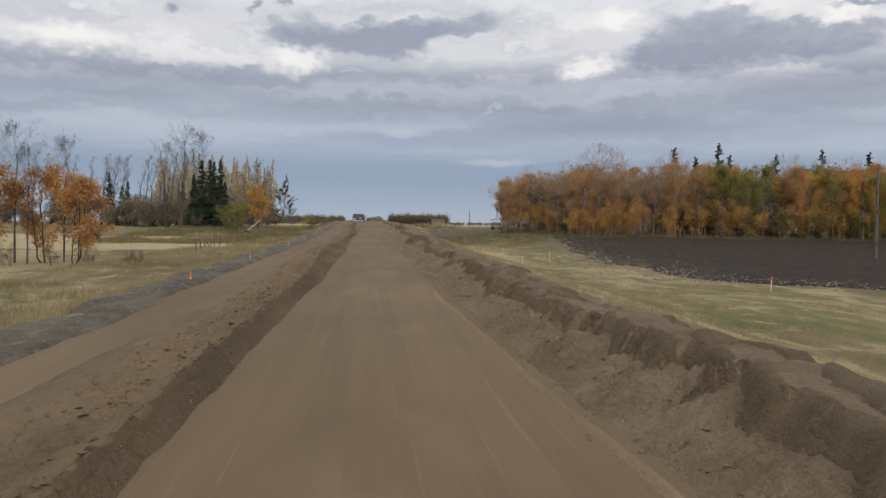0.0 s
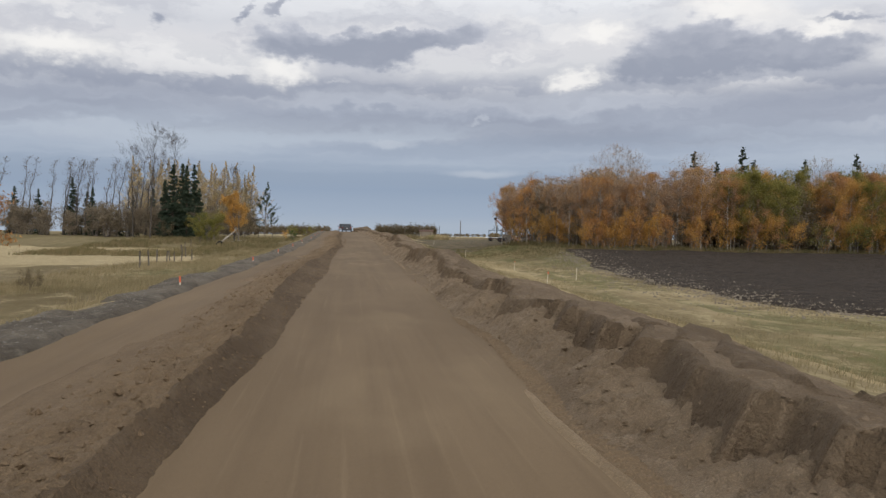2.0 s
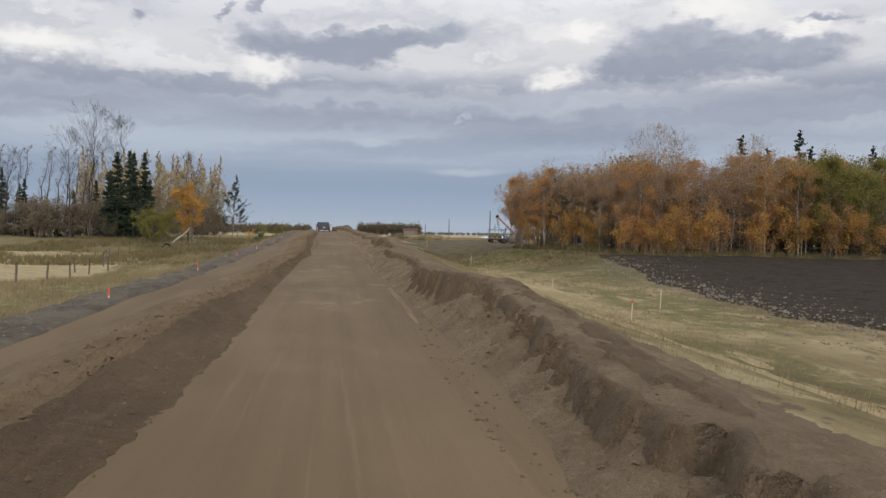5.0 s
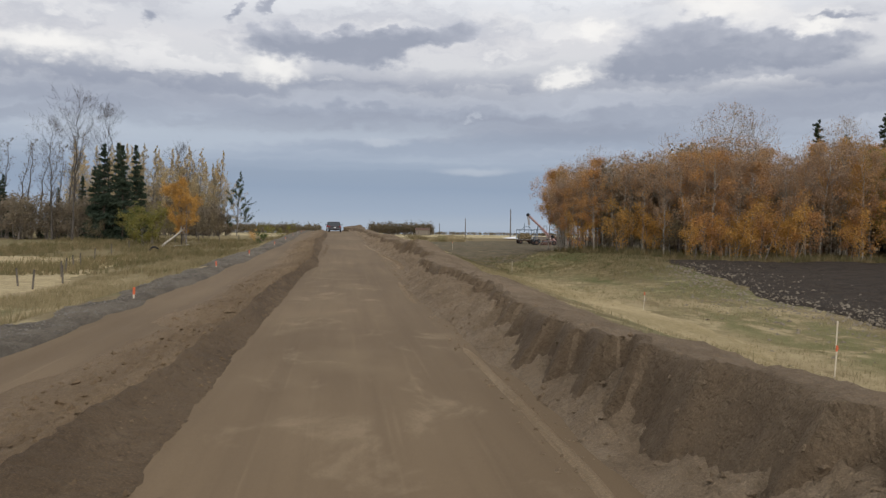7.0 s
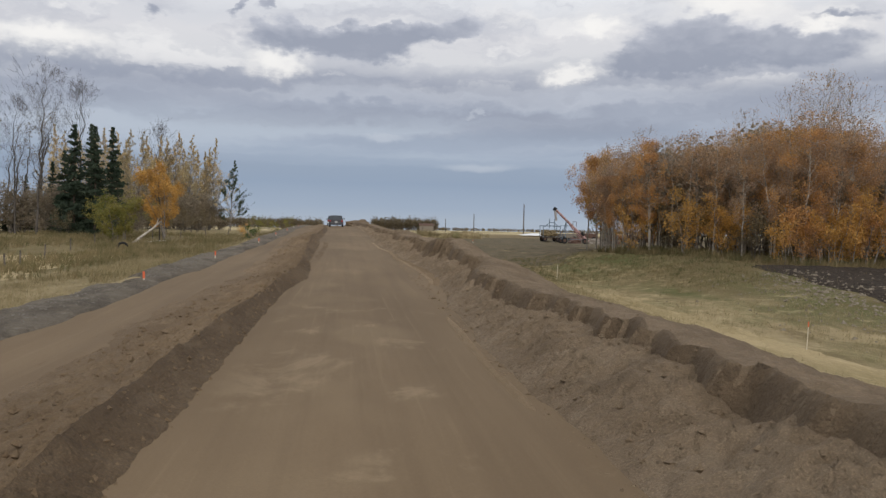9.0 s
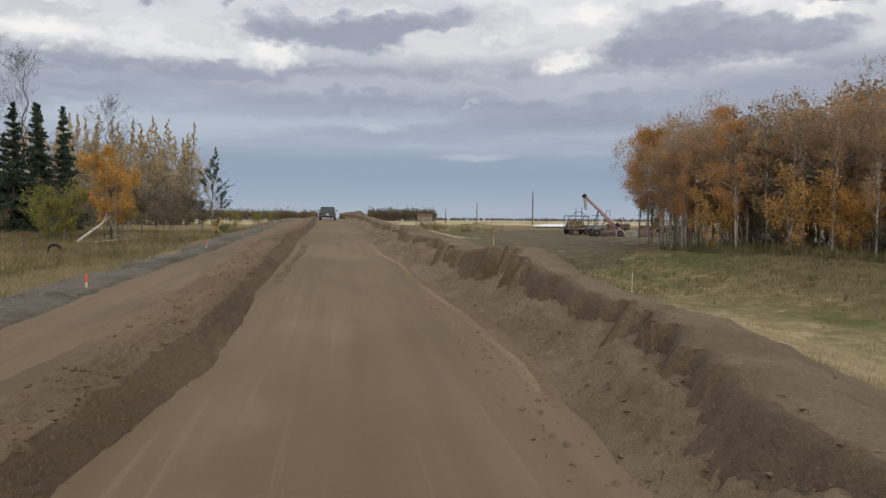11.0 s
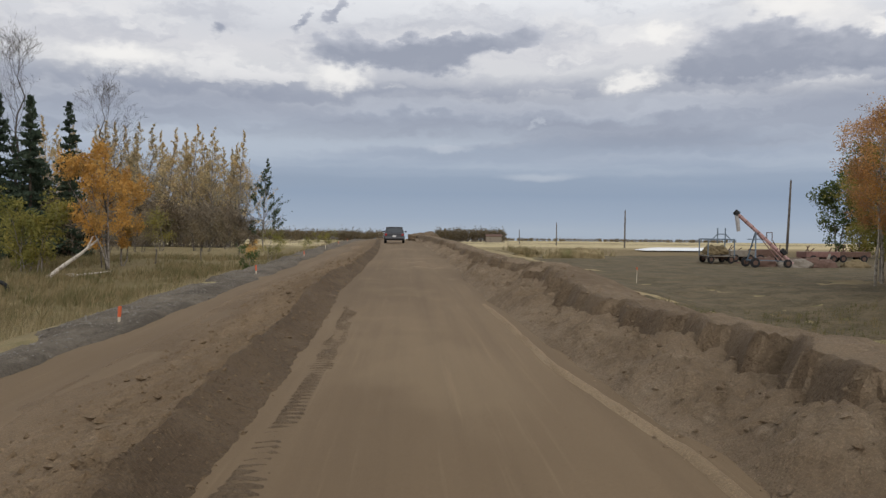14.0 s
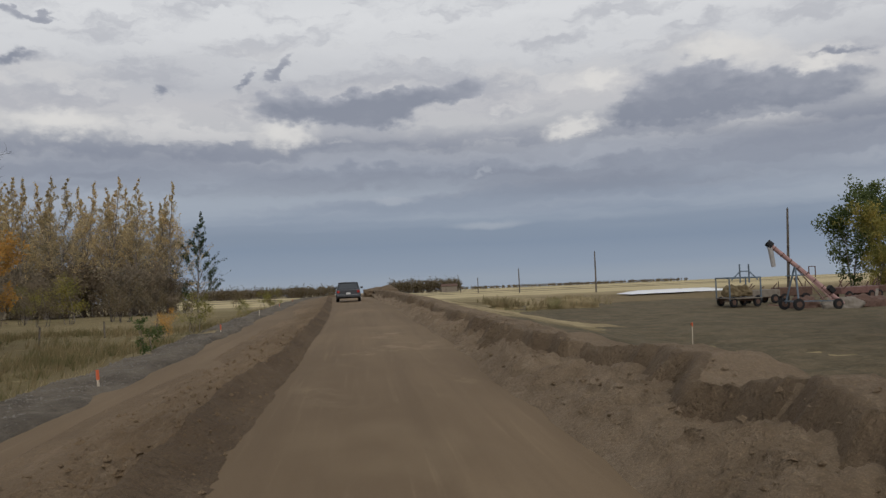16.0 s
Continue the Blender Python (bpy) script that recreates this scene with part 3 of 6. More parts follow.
def scallop(y):
    """Slumped bites out of the bank's face, each with one sharp edge."""
    w = y / 1.15 + 1.1 * fbm(y / 3.1, 0 * y + 2.2, 2)
    k = np.floor(w)
    f = w - k
    deep = 0.32 + 0.75 * fbm(k * 3.73, 0 * y + 5.5, 2)
    return np.clip(deep, 0.05, 0.75) * f**0.75 * (1 - step(f, 0.85, 1.0)) - 0.15


def bank_crest(y):
    line = np.interp(y, [0, 8, 13, 18, 25, 26.4, 27.2, 28.5, 31, 34, 38, 42, 46, 50, 53, 57, 60, 65, 70, 73, 77, 80, 82, 84.5, 86.5, 89.2, 91.5, 95, 100, 102.5, 105, 109, 111.2, 112.2, 113.2, 116, 117.5, 120, 126, 134, 145, 160, 220], [3.35, 3.45, 3.1, 2.95, 3.2, 3.1, 2.75, 3.1, 3.4, 3.1, 3.15, 3.15, 3.5, 3.45, 3.1, 2.95, 3.3, 3.3, 3.4, 3.1, 3.1, 3.65, 3.85, 3.7, 3.55, 3.75, 3.25, 3.18, 3.42, 3.3, 2.85, 2.95, 3.25, 2.85, 3.3, 3.6, 3.0, 2.65, 2.8, 3.0, 2.9, 2.7, 2.6])
    return line + 0.14 * fbm(y / 2.5, 0 * y + 21.3, 3) + 0.75 * scallop(y)


def bank_top(y):
    top = np.interp(y, [0, 8, 13, 18, 25, 26.6, 27.6, 29, 31, 34, 38, 42, 46, 50, 53, 57, 60, 65, 70, 73, 79, 83, 86.5, 89.2, 91.5, 95, 100, 103, 105, 108, 110.6, 112, 113, 115.5, 117, 118.5, 122, 126, 134, 145, 160, 180, 220], [0.6, 0.64, 0.56, 0.58, 0.64, 0.6, 0.42, 0.58, 0.58, 0.46, 0.46, 0.52, 0.66, 0.8, 0.78, 0.66, 0.58, 0.66, 0.63, 0.6, 0.6, 0.66, 0.76, 0.98, 0.7, 0.68, 0.7, 0.62, 0.64, 0.68, 0.84, 0.6, 0.78, 0.66, 0.52, 0.66, 0.62, 0.56, 0.5, 0.54, 0.66, 0.72, 0.5])
    return top * (1 + 0.08 * fbm(y / 5, 0 * y + 44.0, 3)) + 0.06 * fbm(y / 1.4, 0 * y + 9.0, 3)


def bank_z(u, y):
    """The dug bank: a steep ribbed face to the lane and a broad back falling to the grass."""
    x = u - shift(y)
    d = x - bank_crest(y)
    top = bank_top(y)
    ribs = np.abs(fbm(y * 1.5 + 0.9 * x, x * 0.35, 3))
    face = top - np.clip(-d, 0, 4) * (1.5 + 0.9 * fbm(y / 1.9, 0 * y + 7, 2)) - 0.42 * ribs * step(-d, 0.03, 0.22)
    back = top * (1 - 0.9 * step(d, 0.35, 2.3 + 0.6 * fbm(y / 5, 0 * y + 17, 2))) - 0.12 * step(d, 1.4, 3.2)
    lumps = 0.07 * fbm(x * 2.4, y * 2.0, 4, 0.6) + 0.05 * fbm(x * 9, y * 9, 3, 0.6)
    h = np.where(d > 0, back, face) + lumps
    return rise(y) + np.maximum(h, -0.35) - 0.5 * step(x, 5.6, 6.5) - 0.02


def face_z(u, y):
    """Soil laid bare on the bank's steep face; shade is in its darker colour."""
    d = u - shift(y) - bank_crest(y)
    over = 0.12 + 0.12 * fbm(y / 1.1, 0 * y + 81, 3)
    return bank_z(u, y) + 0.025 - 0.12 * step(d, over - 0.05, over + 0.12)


def fan_foot(y):
    """Where the slid soil runs out on the lane."""
    return np.interp(y, [0, 6, 10, 16, 20, 25, 28, 32, 40, 44, 48, 54, 59, 63, 68, 75, 82, 86, 93, 98, 102, 109, 115, 120, 130, 200], [2.45, 2.42, 2.25, 2.15, 2.05, 2.25, 2.1, 2.05, 2.55, 2.7, 2.48, 2.48, 2.42, 2.3, 2.15, 2.3, 2.8, 2.75, 2.36, 2.42, 2.0, 1.85, 1.8, 1.95, 2.05, 2.05])


def fan_z(u, y):
    """Paler gravelly soil that has slid to the bank's foot in fans."""
    x = u - shift(y)
    start = fan_foot(y) - 0.06 + 0.16 * fbm(y / 2.2, 0 * y + 61, 3) + 0.08 * fbm(y * 1.1, 0 * y + 66, 2)
    steep = 0.62 + 0.7 * fbm(y / 1.3, 0 * y + 71, 3)
    most = 0.6 * bank_top(y) - 0.02
    h = np.minimum((x - start) * np.maximum(steep, 0.26), most + 0.3 * fbm(y / 0.8, x * 0.5, 3))
    rills = 0.16 * np.abs(fbm(y * 1.6 + 1.2 * x, x * 0.4 + 3, 3)) * step(x - start, 0.1, 0.5)
    lumps = (0.1 * fbm(x * 3.0, y * 2.6, 4, 0.62) + 0.13 * fbm(x * 11, y * 11, 3, 0.7)) * step(x - start, 0.0, 0.3)
    gone = bank_crest(y) - 0.12
    return rise(y) + np.maximum(h, -0.3) - rills + lumps - 0.5 * step(x - gone, 0.0, 0.35)


def run(name, x0, x1, dx, height, material, label, category, dy=0.085):
    ys = spread([(-8, 114, dy), (114, 150, 0.2), (150, 225, 0.8), (225, 330, 5)])
    return tagged(new(name, sheet(name, np.arange(x0, x1, dx), ys, height, material)), label, category, kind="structure")


run("windrow", -2.9, -0.75, 0.06, windrow_z, WINDROW, "long windrow of damp brown soil left by the grader, its face painted darker for shade", "windrow", 0.09)
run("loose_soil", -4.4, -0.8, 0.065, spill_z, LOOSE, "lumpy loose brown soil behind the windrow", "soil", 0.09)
run("berm", 1.7, 6.8, 0.085, bank_z, BERM, "broken bank of dug brown soil along the road's edge", "berm", 0.095)
run("dug_face", 1.6, 4.9, 0.07, face_z, DUGFACE, "steep face dug into the bank, its shade painted as darker soil", "soil", 0.09)


def strip_z(u, y):
    """Dark gravelly topsoil along the back of the bank."""
    x = u - shift(y)
    off = np.abs(x - bank_crest(y) - 0.75 - 0.4 * fbm(y / 6, 0 * y + 91, 2)) + 0.5 * fbm(x * 1.2, y * 0.8, 3)
    there = np.maximum(1 - step(y, 22, 26), step(y, 36, 40) * (1 - step(y, 48, 54)))
    return bank_z(u, y) + 0.05 + 0.05 * fbm(x * 6, y * 6, 3) - 0.2 * step(off, 0.18, 0.42) - 0.2 * (1 - there)


run("topsoil_strip", 2.9, 5.6, 0.1, strip_z, DUGFACE, "strip of dark gravelly topsoil behind the bank", "soil", 0.13)


def ridge_z(u, y):
    """A low ridge of pale crumbs left at the lane's edge by the blade."""
    x = u - shift(y)
    mid = fan_foot(y) - 0.3 + 0.06 * fbm(y / 3, 0 * y + 14, 2)
    there = (1 - step(y, 19, 24)) + step(y, 46, 52) * (1 - step(y, 57, 60)) + step(y, 64, 67) * (1 - step(y, 71, 75)) + step(y, 79, 82) * (1 - step(y, 108, 112))
    return road_z(u, y) - 0.035 + (0.075 + 0.03 * fbm(x * 7, y * 2.5, 3)) * np.exp(-((x - mid) ** 2) / 0.007) * there


run("edge_ridge", 1.2, 3.0, 0.05, ridge_z, RIDGE, "low pale ridge of crumbled sand at the lane's edge", "soil", 0.16)
run("slid_soil", 1.4, 4.6, 0.062, fan_z, SLID, "fans of paler gravelly soil slid to the bank's foot", "soil", 0.085)


def shoulder_z(u, y):
    x = u - shift(y)
    mid = -5.3 + 0.35 * fbm(y / 6, 0 * y + 31.0, 3)
    h = 0.12 * (1 - step(np.abs(x - mid), 0.35, 1.1)) + 0.13 * fbm(x * 1.6, y * 1.2, 4, 0.6) * step(-x, 4.2, 4.8)
    slope = -0.06 * step(-x, 4.2, 5.2) - 0.85 * step(-x, 5.5, 8.2)
    return rise(y) + h + slope - 0.03 - 0.3 * (1 - step(-x + 0.35 * fbm(y / 2.5, 0 * y + 51, 3), 4.1, 4.6)) - 0.5 * step(-x + 1.9 * fbm(y / 2, 0 * y + 5, 4), 5.6, 6.9)


run("shoulder", -8.0, -3.6, 0.12, shoulder_z, SHOULDER, "strip of black topsoil and gravel between road and grass", "shoulder", 0.17)


PLOUGH_Y, PLOUGH_X = [30, 42, 45, 50, 55, 67, 77, 85, 95, 108], [35, 26.5, 22.5, 20.4, 19.6, 19.6, 20.4, 20.4, 21.6, 23.6]


def plough_z(x, y):
    inside = np.minimum(np.minimum(x - np.interp(y, PLOUGH_Y, PLOUGH_X), 130 - x), np.minimum(y - 41, (104.5 - 0.1 * (x - 20)) - y))
    inside = inside + 1.8 * fbm(x / 5, y / 5, 4)
    return ground_z(x, y) + 0.4 * step(inside, -0.6, 0.8) - 0.24 + 0.2 * fbm(x * 0.9, y * 1.4, 3) * step(inside, 0, 2)


tagged(new("ploughed_field", sheet("ploughed_field", np.arange(17, 132, 0.65), np.arange(30, 112, 0.55), plough_z, PLOUGHED)), "bare black ploughed field with pale clods along its edge", "field", kind="structure")


def yard_z(x, y):
    inside = np.minimum(np.minimum(x - 10.5, 62 - x), np.minimum(y - (134 + 0.0 * x), 178 - y)) + 4 * fbm(x / 7, y / 7, 3)
    return ground_z(x, y) + 0.2 * step(inside, -0.7, 0.9) - 0.16


tagged(new("yard", sheet("yard", np.arange(8, 66, 0.7), np.arange(128, 184, 0.7), yard_z, TRACKDIRT)), "worn dirt farm yard with old machinery", "yard", kind="structure")


def track_z(x, y):
    mid = np.interp(x, [5, 9, 14, 22, 30], [128, 126, 131, 137, 141])
    d = np.abs(y - mid) - 1.5 + 1.4 * fbm(x / 2.5, y / 2.5, 3)
    return ground_z(x, y) + 0.06 - 0.18 * step(d, -0.3, 0.5)


tagged(new("farm_track", sheet("farm_track", np.arange(4.5, 30, 0.4), np.arange(120, 147, 0.4), track_z, TRACKDIRT)), "faint dirt track from the road to the yard", "track", kind="structure")


def stubble_z(x, y):
    inside = np.minimum(np.minimum(-13.5 - 0.05 * (y - 70) - x, x + 75), np.minimum(y - (64 + 0.1 * (-x - 13)), 124 - y)) + 3.5 * fbm(x / 6, y / 9, 3)
    return ground_z(x, y) + 0.22 * step(inside, -0.8, 1.0) - 0.18 + 0.04 * fbm(x * 2, y * 2, 2)


tagged(new("stubble_field", sheet("stubble_field", np.arange(-78, -10, 0.9), np.arange(58, 130, 0.8), stubble_z, STUBBLE)), "pale straw stubble field beyond the ditch", "field", kind="structure")


def mown_z(x, y):
    mid = np.interp(y, [8, 30, 60, 84, 100, 112], [7.6, 8.4, 9.6, 11.5, 13.0, 14.5])
    inside = np.minimum(2.0 - np.abs(x - mid) + 2.2 * fbm(x / 2.5, y / 9, 4), np.minimum((x - 6.2) * 1.5, (98 - y) * 0.4 + 3 * fbm(x / 3, y / 3, 3)))
    return ground_z(x, y) + 0.16 * step(inside, -0.4, 0.6) - 0.13 + 0.03 * fbm(x * 3, y * 3, 2)


tagged(new("mown_strip", sheet("mown_strip", np.arange(5.5, 18, 0.3), np.arange(-3, 112, 0.4), mown_z, MOWN)), "pale strip of mown straw along the verge", "grass", kind="structure")


def dug_z(x, y):
    inside = np.minimum(np.minimum(x - 5.6, np.interp(y, [92, 104, 116, 126, 142], [7.5, 10, 15, 21, 23]) - x), np.minimum(y - 90, 142 - y)) * 0.5 + 5.0 * fbm(x / 3, y / 4, 4) - 0.3
    return ground_z(x, y) + 0.16 * step(inside, -0.4, 0.6) - 0.13 + 0.07 * fbm(x * 1.5, y * 1.2, 3)


tagged(new("dug_slope", sheet("dug_slope", np.arange(5, 25, 0.3), np.arange(88, 144, 0.35), dug_z, TRACKDIRT)), "bare brown dug slope of the roadside ditch", "slope", kind="structure")


def tread_right_z(u, y):
    """A tyre's print pressed in beside the lane's edge."""
    x = u - shift(y) - (fan_foot(y) - 0.1)
    there = np.maximum(step(y, 9, 12) * (1 - step(y, 27, 32)), step(y, 78, 81) * (1 - step(y, 90, 95)))
    bars = 0.5 + 0.5 * np.sin((y + 0.3 * np.abs(x)) * 2 * math.pi / 0.17)
    return road_z(u, y) - 0.06 + (0.055 + 0.04 * bars + 0.02 * fbm(x * 9, y * 2, 2)) * (1 - step(np.abs(x) + 0.05 * fbm(y, 0 * y, 2), 0.13, 0.2)) * there


def tread_z(u, y):
    """A broad tyre's print at the windrow's foot: crosswise bars pressed into the sand."""
    mid = windrow_foot(y) + np.interp(y, [40, 60, 90, 98, 108], [0.2, 0.3, 0.2, 0.3, 0.42]) + shift(y)
    x = u - mid
    there = np.maximum(0.62 * step(y, 40, 47) * (1 - step(y, 55, 62)), step(y, 84, 94) * (1 - step(y, 106, 118)))
    bars = 0.5 + 0.5 * np.sin((y + 0.25 * np.abs(x)) * 2 * math.pi / 0.16)
    return road_z(u, y) - 0.06 + (0.05 + 0.028 * bars + 0.05 * fbm(x * 5, y * 1.4, 3)) * (1 - step(np.abs(x) + 0.05 * fbm(y, 0 * y, 2), 0.12, 0.2)) * there


for y0, y1 in ((40, 62), (82, 119)):
    tagged(new("tyre_track", sheet("tyre_track", np.arange(-1.9, -0.3, 0.06), np.arange(y0, y1, 0.04), tread_z, DUGFACE)), "print of a broad tyre pressed into the sand", "track", kind="structure")
for y0, y1 in ((8, 33), (77, 96)):
    tagged(new("tyre_track", sheet("tyre_track", np.arange(1.4, 3.1, 0.06), np.arange(y0, y1, 0.045), tread_right_z, LOOSE)), "print of a tyre beside the lane's pale edge", "track", kind="structure")

# ---- trees ----


def tubes(segs):
    """Tapered tubes for segments (a, b, ra, rb): six-sided where thick, three-sided twigs."""
    verts, faces, n = [], [], 0
    for a, b, ra, rb in segs:
        sides = 6 if ra > 0.07 else 4 if ra > 0.035 else 3
        ring = np.arange(sides) * 2 * math.pi / sides
        ax = b - a
        ln = np.linalg.norm(ax)
        if ln < 1e-5:
            continue
        ax = ax / ln
        u = np.cross(ax, (0.31, 0.95, 0.05))
        u /= np.linalg.norm(u) + 1e-9
        v = np.cross(ax, u)
        c = np.cos(ring)[:, None] * u + np.sin(ring)[:, None] * v
        verts += [a + c * ra, b + c * rb]
        k = np.arange(sides)
        faces.append(np.stack([n + k, n + (k + 1) % sides, n + sides + (k + 1) % sides, n + sides + k], -1))
        n += 2 * sides
    return np.concatenate(verts), np.concatenate(faces)


def leaf_cards(r, centres, size, droop=0.0):
    """One small pointed leaf at each centre, turned by chance."""
    n = len(centres)
    s = size * 1.3 * r.uniform(0.6, 1.35, (n, 1))
    u = r.normal(size=(n, 3))
    u[:, 2] -= droop
    u /= np.linalg.norm(u, axis=1, keepdims=True)
    w = np.cross(u, r.normal(size=(n, 3)))
    w /= np.linalg.norm(w, axis=1, keepdims=True) + 1e-9
    q = np.stack([centres - u * s * 0.6 - w * s * 0.55, centres - u * s * 0.6 + w * s * 0.55, centres + u * s], 1)
    return q.reshape(-1, 3), np.arange(3 * n).reshape(n, 3)


def branches(r, start, way, length, radius, depth, segs, tips, kids=3, bend=0.25, up=0.15, angle=0.7):
    """A limb of a few bent pieces with its own smaller limbs."""
    p, w = np.array(start, float), np.array(way, float)
    pieces = 3 if depth > 0 else 2
    for k in range(pieces):
        w = w + r.normal(size=3) * bend / pieces * 2 + np.array([0, 0, up / pieces])
        w /= np.linalg.norm(w)
        q = p + w * length / pieces
        ra, rb = radius * (1 - 0.8 * k / pieces), radius * (1 - 0.8 * (k + 1) / pieces)
        segs.append((p, q, max(ra, 0.006), max(rb, 0.005)))
        if depth > 0 and k >= 1:
            for _ in range(kids if k < pieces - 1 else kids):
                side = r.normal(size=3)
                side -= w * (side @ w)
                side /= np.linalg.norm(side) + 1e-9
                branches(r, p + (q - p) * r.random(), w * math.cos(angle) + side * math.sin(angle), length * r.uniform(0.35, 0.6), rb * 0.6, depth - 1, segs, tips, max(kids - 1, 1), bend, up, angle)
        if depth == 0 or k == pieces - 1:
            tips.append((p, q))
        p = q


def broadleaf(seed, h, spread_r, clear, leaves, leaf_size, leaf_mat, bark, lean=(0, 0), limbs=16, puff=0.28, bare_top=0.0, trunk_r=None, stems=1, shape=1.0, kids=1, depth=1, taper=0.0, sweep=0.55, uneven=0.0, point=0.0):
    """Meshes of a tree: its trunk with limbs, and its crown of single leaves. shape: over 1, widest lower down. point: how far the crown thins out to its tip."""
    r = np.random.default_rng(seed)
    segs, tips = [], []
    for s in range(stems):
        off = r.normal(size=2) * (0.0 if stems == 1 else 0.28)
        tilt = np.array([lean[0], lean[1]]) + (r.normal(size=2) * (0.03 if stems == 1 else 0.16))
        hh = h * (1 if s == 0 else r.uniform(0.65, 0.95))
        tr = trunk_r or 0.0075 * hh + 0.018
        n = 12
        spine = [np.array([0.0, 0.0, -0.25])]
        for k in range(1, n + 1):
            f = k / n
            spine.append(np.array([off[0] + tilt[0] * hh * f**1.3 + r.normal() * 0.012 * hh * f, off[1] + tilt[1] * hh * f**1.3 + r.normal() * 0.012 * hh * f, hh * f]))
        for k in range(n):
            segs.append((spine[k], spine[k + 1], tr * (1 - 0.92 * k / n), tr * (1 - 0.92 * (k + 1) / n)))
        for b in range(limbs // stems):
            f = clear + (1 - clear) * (b + r.random()) / (limbs // stems) * 0.98
            i = min(int(f * n), n - 1)
            p = spine[i] + (spine[i + 1] - spine[i]) * (f * n - i)
            a = r.uniform(0, 2 * math.pi)
            g = (f - clear) / (1 - clear)
            reach = spread_r * (max(0.12, math.sin(math.pi * min(1, (0.12 + 0.88 * g) ** (1 / shape) * 0.95)))) * r.uniform(0.7, 1.25) * (1 - g) ** taper
            rise = sweep + 0.5 * g
            branches(r, p, (math.cos(a), math.sin(a), rise), reach, max(tr * (1 - f) * 0.55, 0.012), depth, segs, tips, kids=kids, up=0.35)
        tips.append((spine[-2], spine[-1]))
    tv, tf = tubes(segs)
    trunk = mesh_of("trunk", tv, tf, bark)
    if not leaves:
        return trunk, None
    a = np.array([t[0] for t in tips])
    b = np.array([t[1] for t in tips])
    w = (0.08 + r.random(len(a))) ** uneven
    w = w * np.clip(1 - point * (b[:, 2] / h) ** 2, 0.06, 1)
    pick = r.choice(len(a), leaves, p=w / w.sum())
    f = r.random((leaves, 1)) ** 0.7
    away = r.normal(size=(leaves, 3))
    away *= 1.75 * puff * r.random((leaves, 1)) ** 0.5 / np.linalg.norm(away, axis=1, keepdims=True)
    away *= np.clip(1 - 0.75 * point * a[pick][:, 2:] / h, 0.15, 1)
    c = a[pick] + (b[pick] - a[pick]) * f + away
    if bare_top:
        c = c[(c[:, 2] < h * (1 - bare_top)) | (r.random(leaves) < 0.06)]
    c = c[c[:, 2] > 0.1]
    lv, lf = leaf_cards(r, c, leaf_size, 0.3)
    return trunk, mesh_of("crown", lv, lf, leaf_mat, False)


def conifer(seed, h, width, leaf_mat=NEEDLE, gaps=0.0, shift=0.0, tufts=26):
    """Meshes of a spruce: a straight trunk, and whorls of drooping boughs set with needle sprays."""
    r = np.random.default_rng(seed)
    segs = [(np.array([0, 0, -0.2]), np.array([0.03, 0, h * 0.5]), 0.014 * h, 0.008 * h), (np.array([0.03, 0, h * 0.5]), np.array([0, 0, h]), 0.008 * h, 0.008)]
    cs = []
    whorls = int(h * 2.8)
    for k in range(whorls):
        f = (k + r.random() * 0.7) / whorls
        z = h * (0.05 + 0.95 * f)
        reach = width * (1 - f) ** 0.85 * r.uniform(0.7, 1.12) + 0.08
        for b in range(r.integers(5, 8)):
            if r.random() < gaps:
                continue
            a = r.uniform(0, 2 * math.pi)
            ln = reach * r.uniform(0.75, 1.15)
            zb = min(z + h * 0.022 * r.normal(), h * 0.99)
            tip = np.array([math.cos(a) * ln, math.sin(a) * ln, zb - 0.22 * ln + 0.3 * f])
            p = np.array([0, 0, zb])
            segs.append((p, tip, 0.018, 0.006))
            n = int(tufts * max(ln, 0.25))
            t = r.random((n, 1)) ** 0.75
            c = p + (tip - p) * t + r.normal(size=(n, 3)) * (0.05 + 0.10 * ln * t) * (1, 1, 0.42)
            cs.append(c)
    tv, tf = tubes(segs)
    c = np.concatenate(cs)
    lv, lf = leaf_cards(r, c, 0.085 + 0.004 * h, 0.5)
    return mesh_of("trunk", tv, tf, DARK_BARK), mesh_of("crown", lv, lf, leaf_mat, False)


def plant(name, meshes, x, y, scale, turn, label, category, group, dz=-0.05, crown="crown"):
    ob = thing(name, pose(x, y, float(ground_z(x, y)) + dz, 0, 0, turn), label, category, group)
    ob.scale = (scale, scale, scale)
    part_mesh("trunk", meshes[0], ob)
    if meshes[1]:
        part_mesh(crown, meshes[1], ob)
    return ob


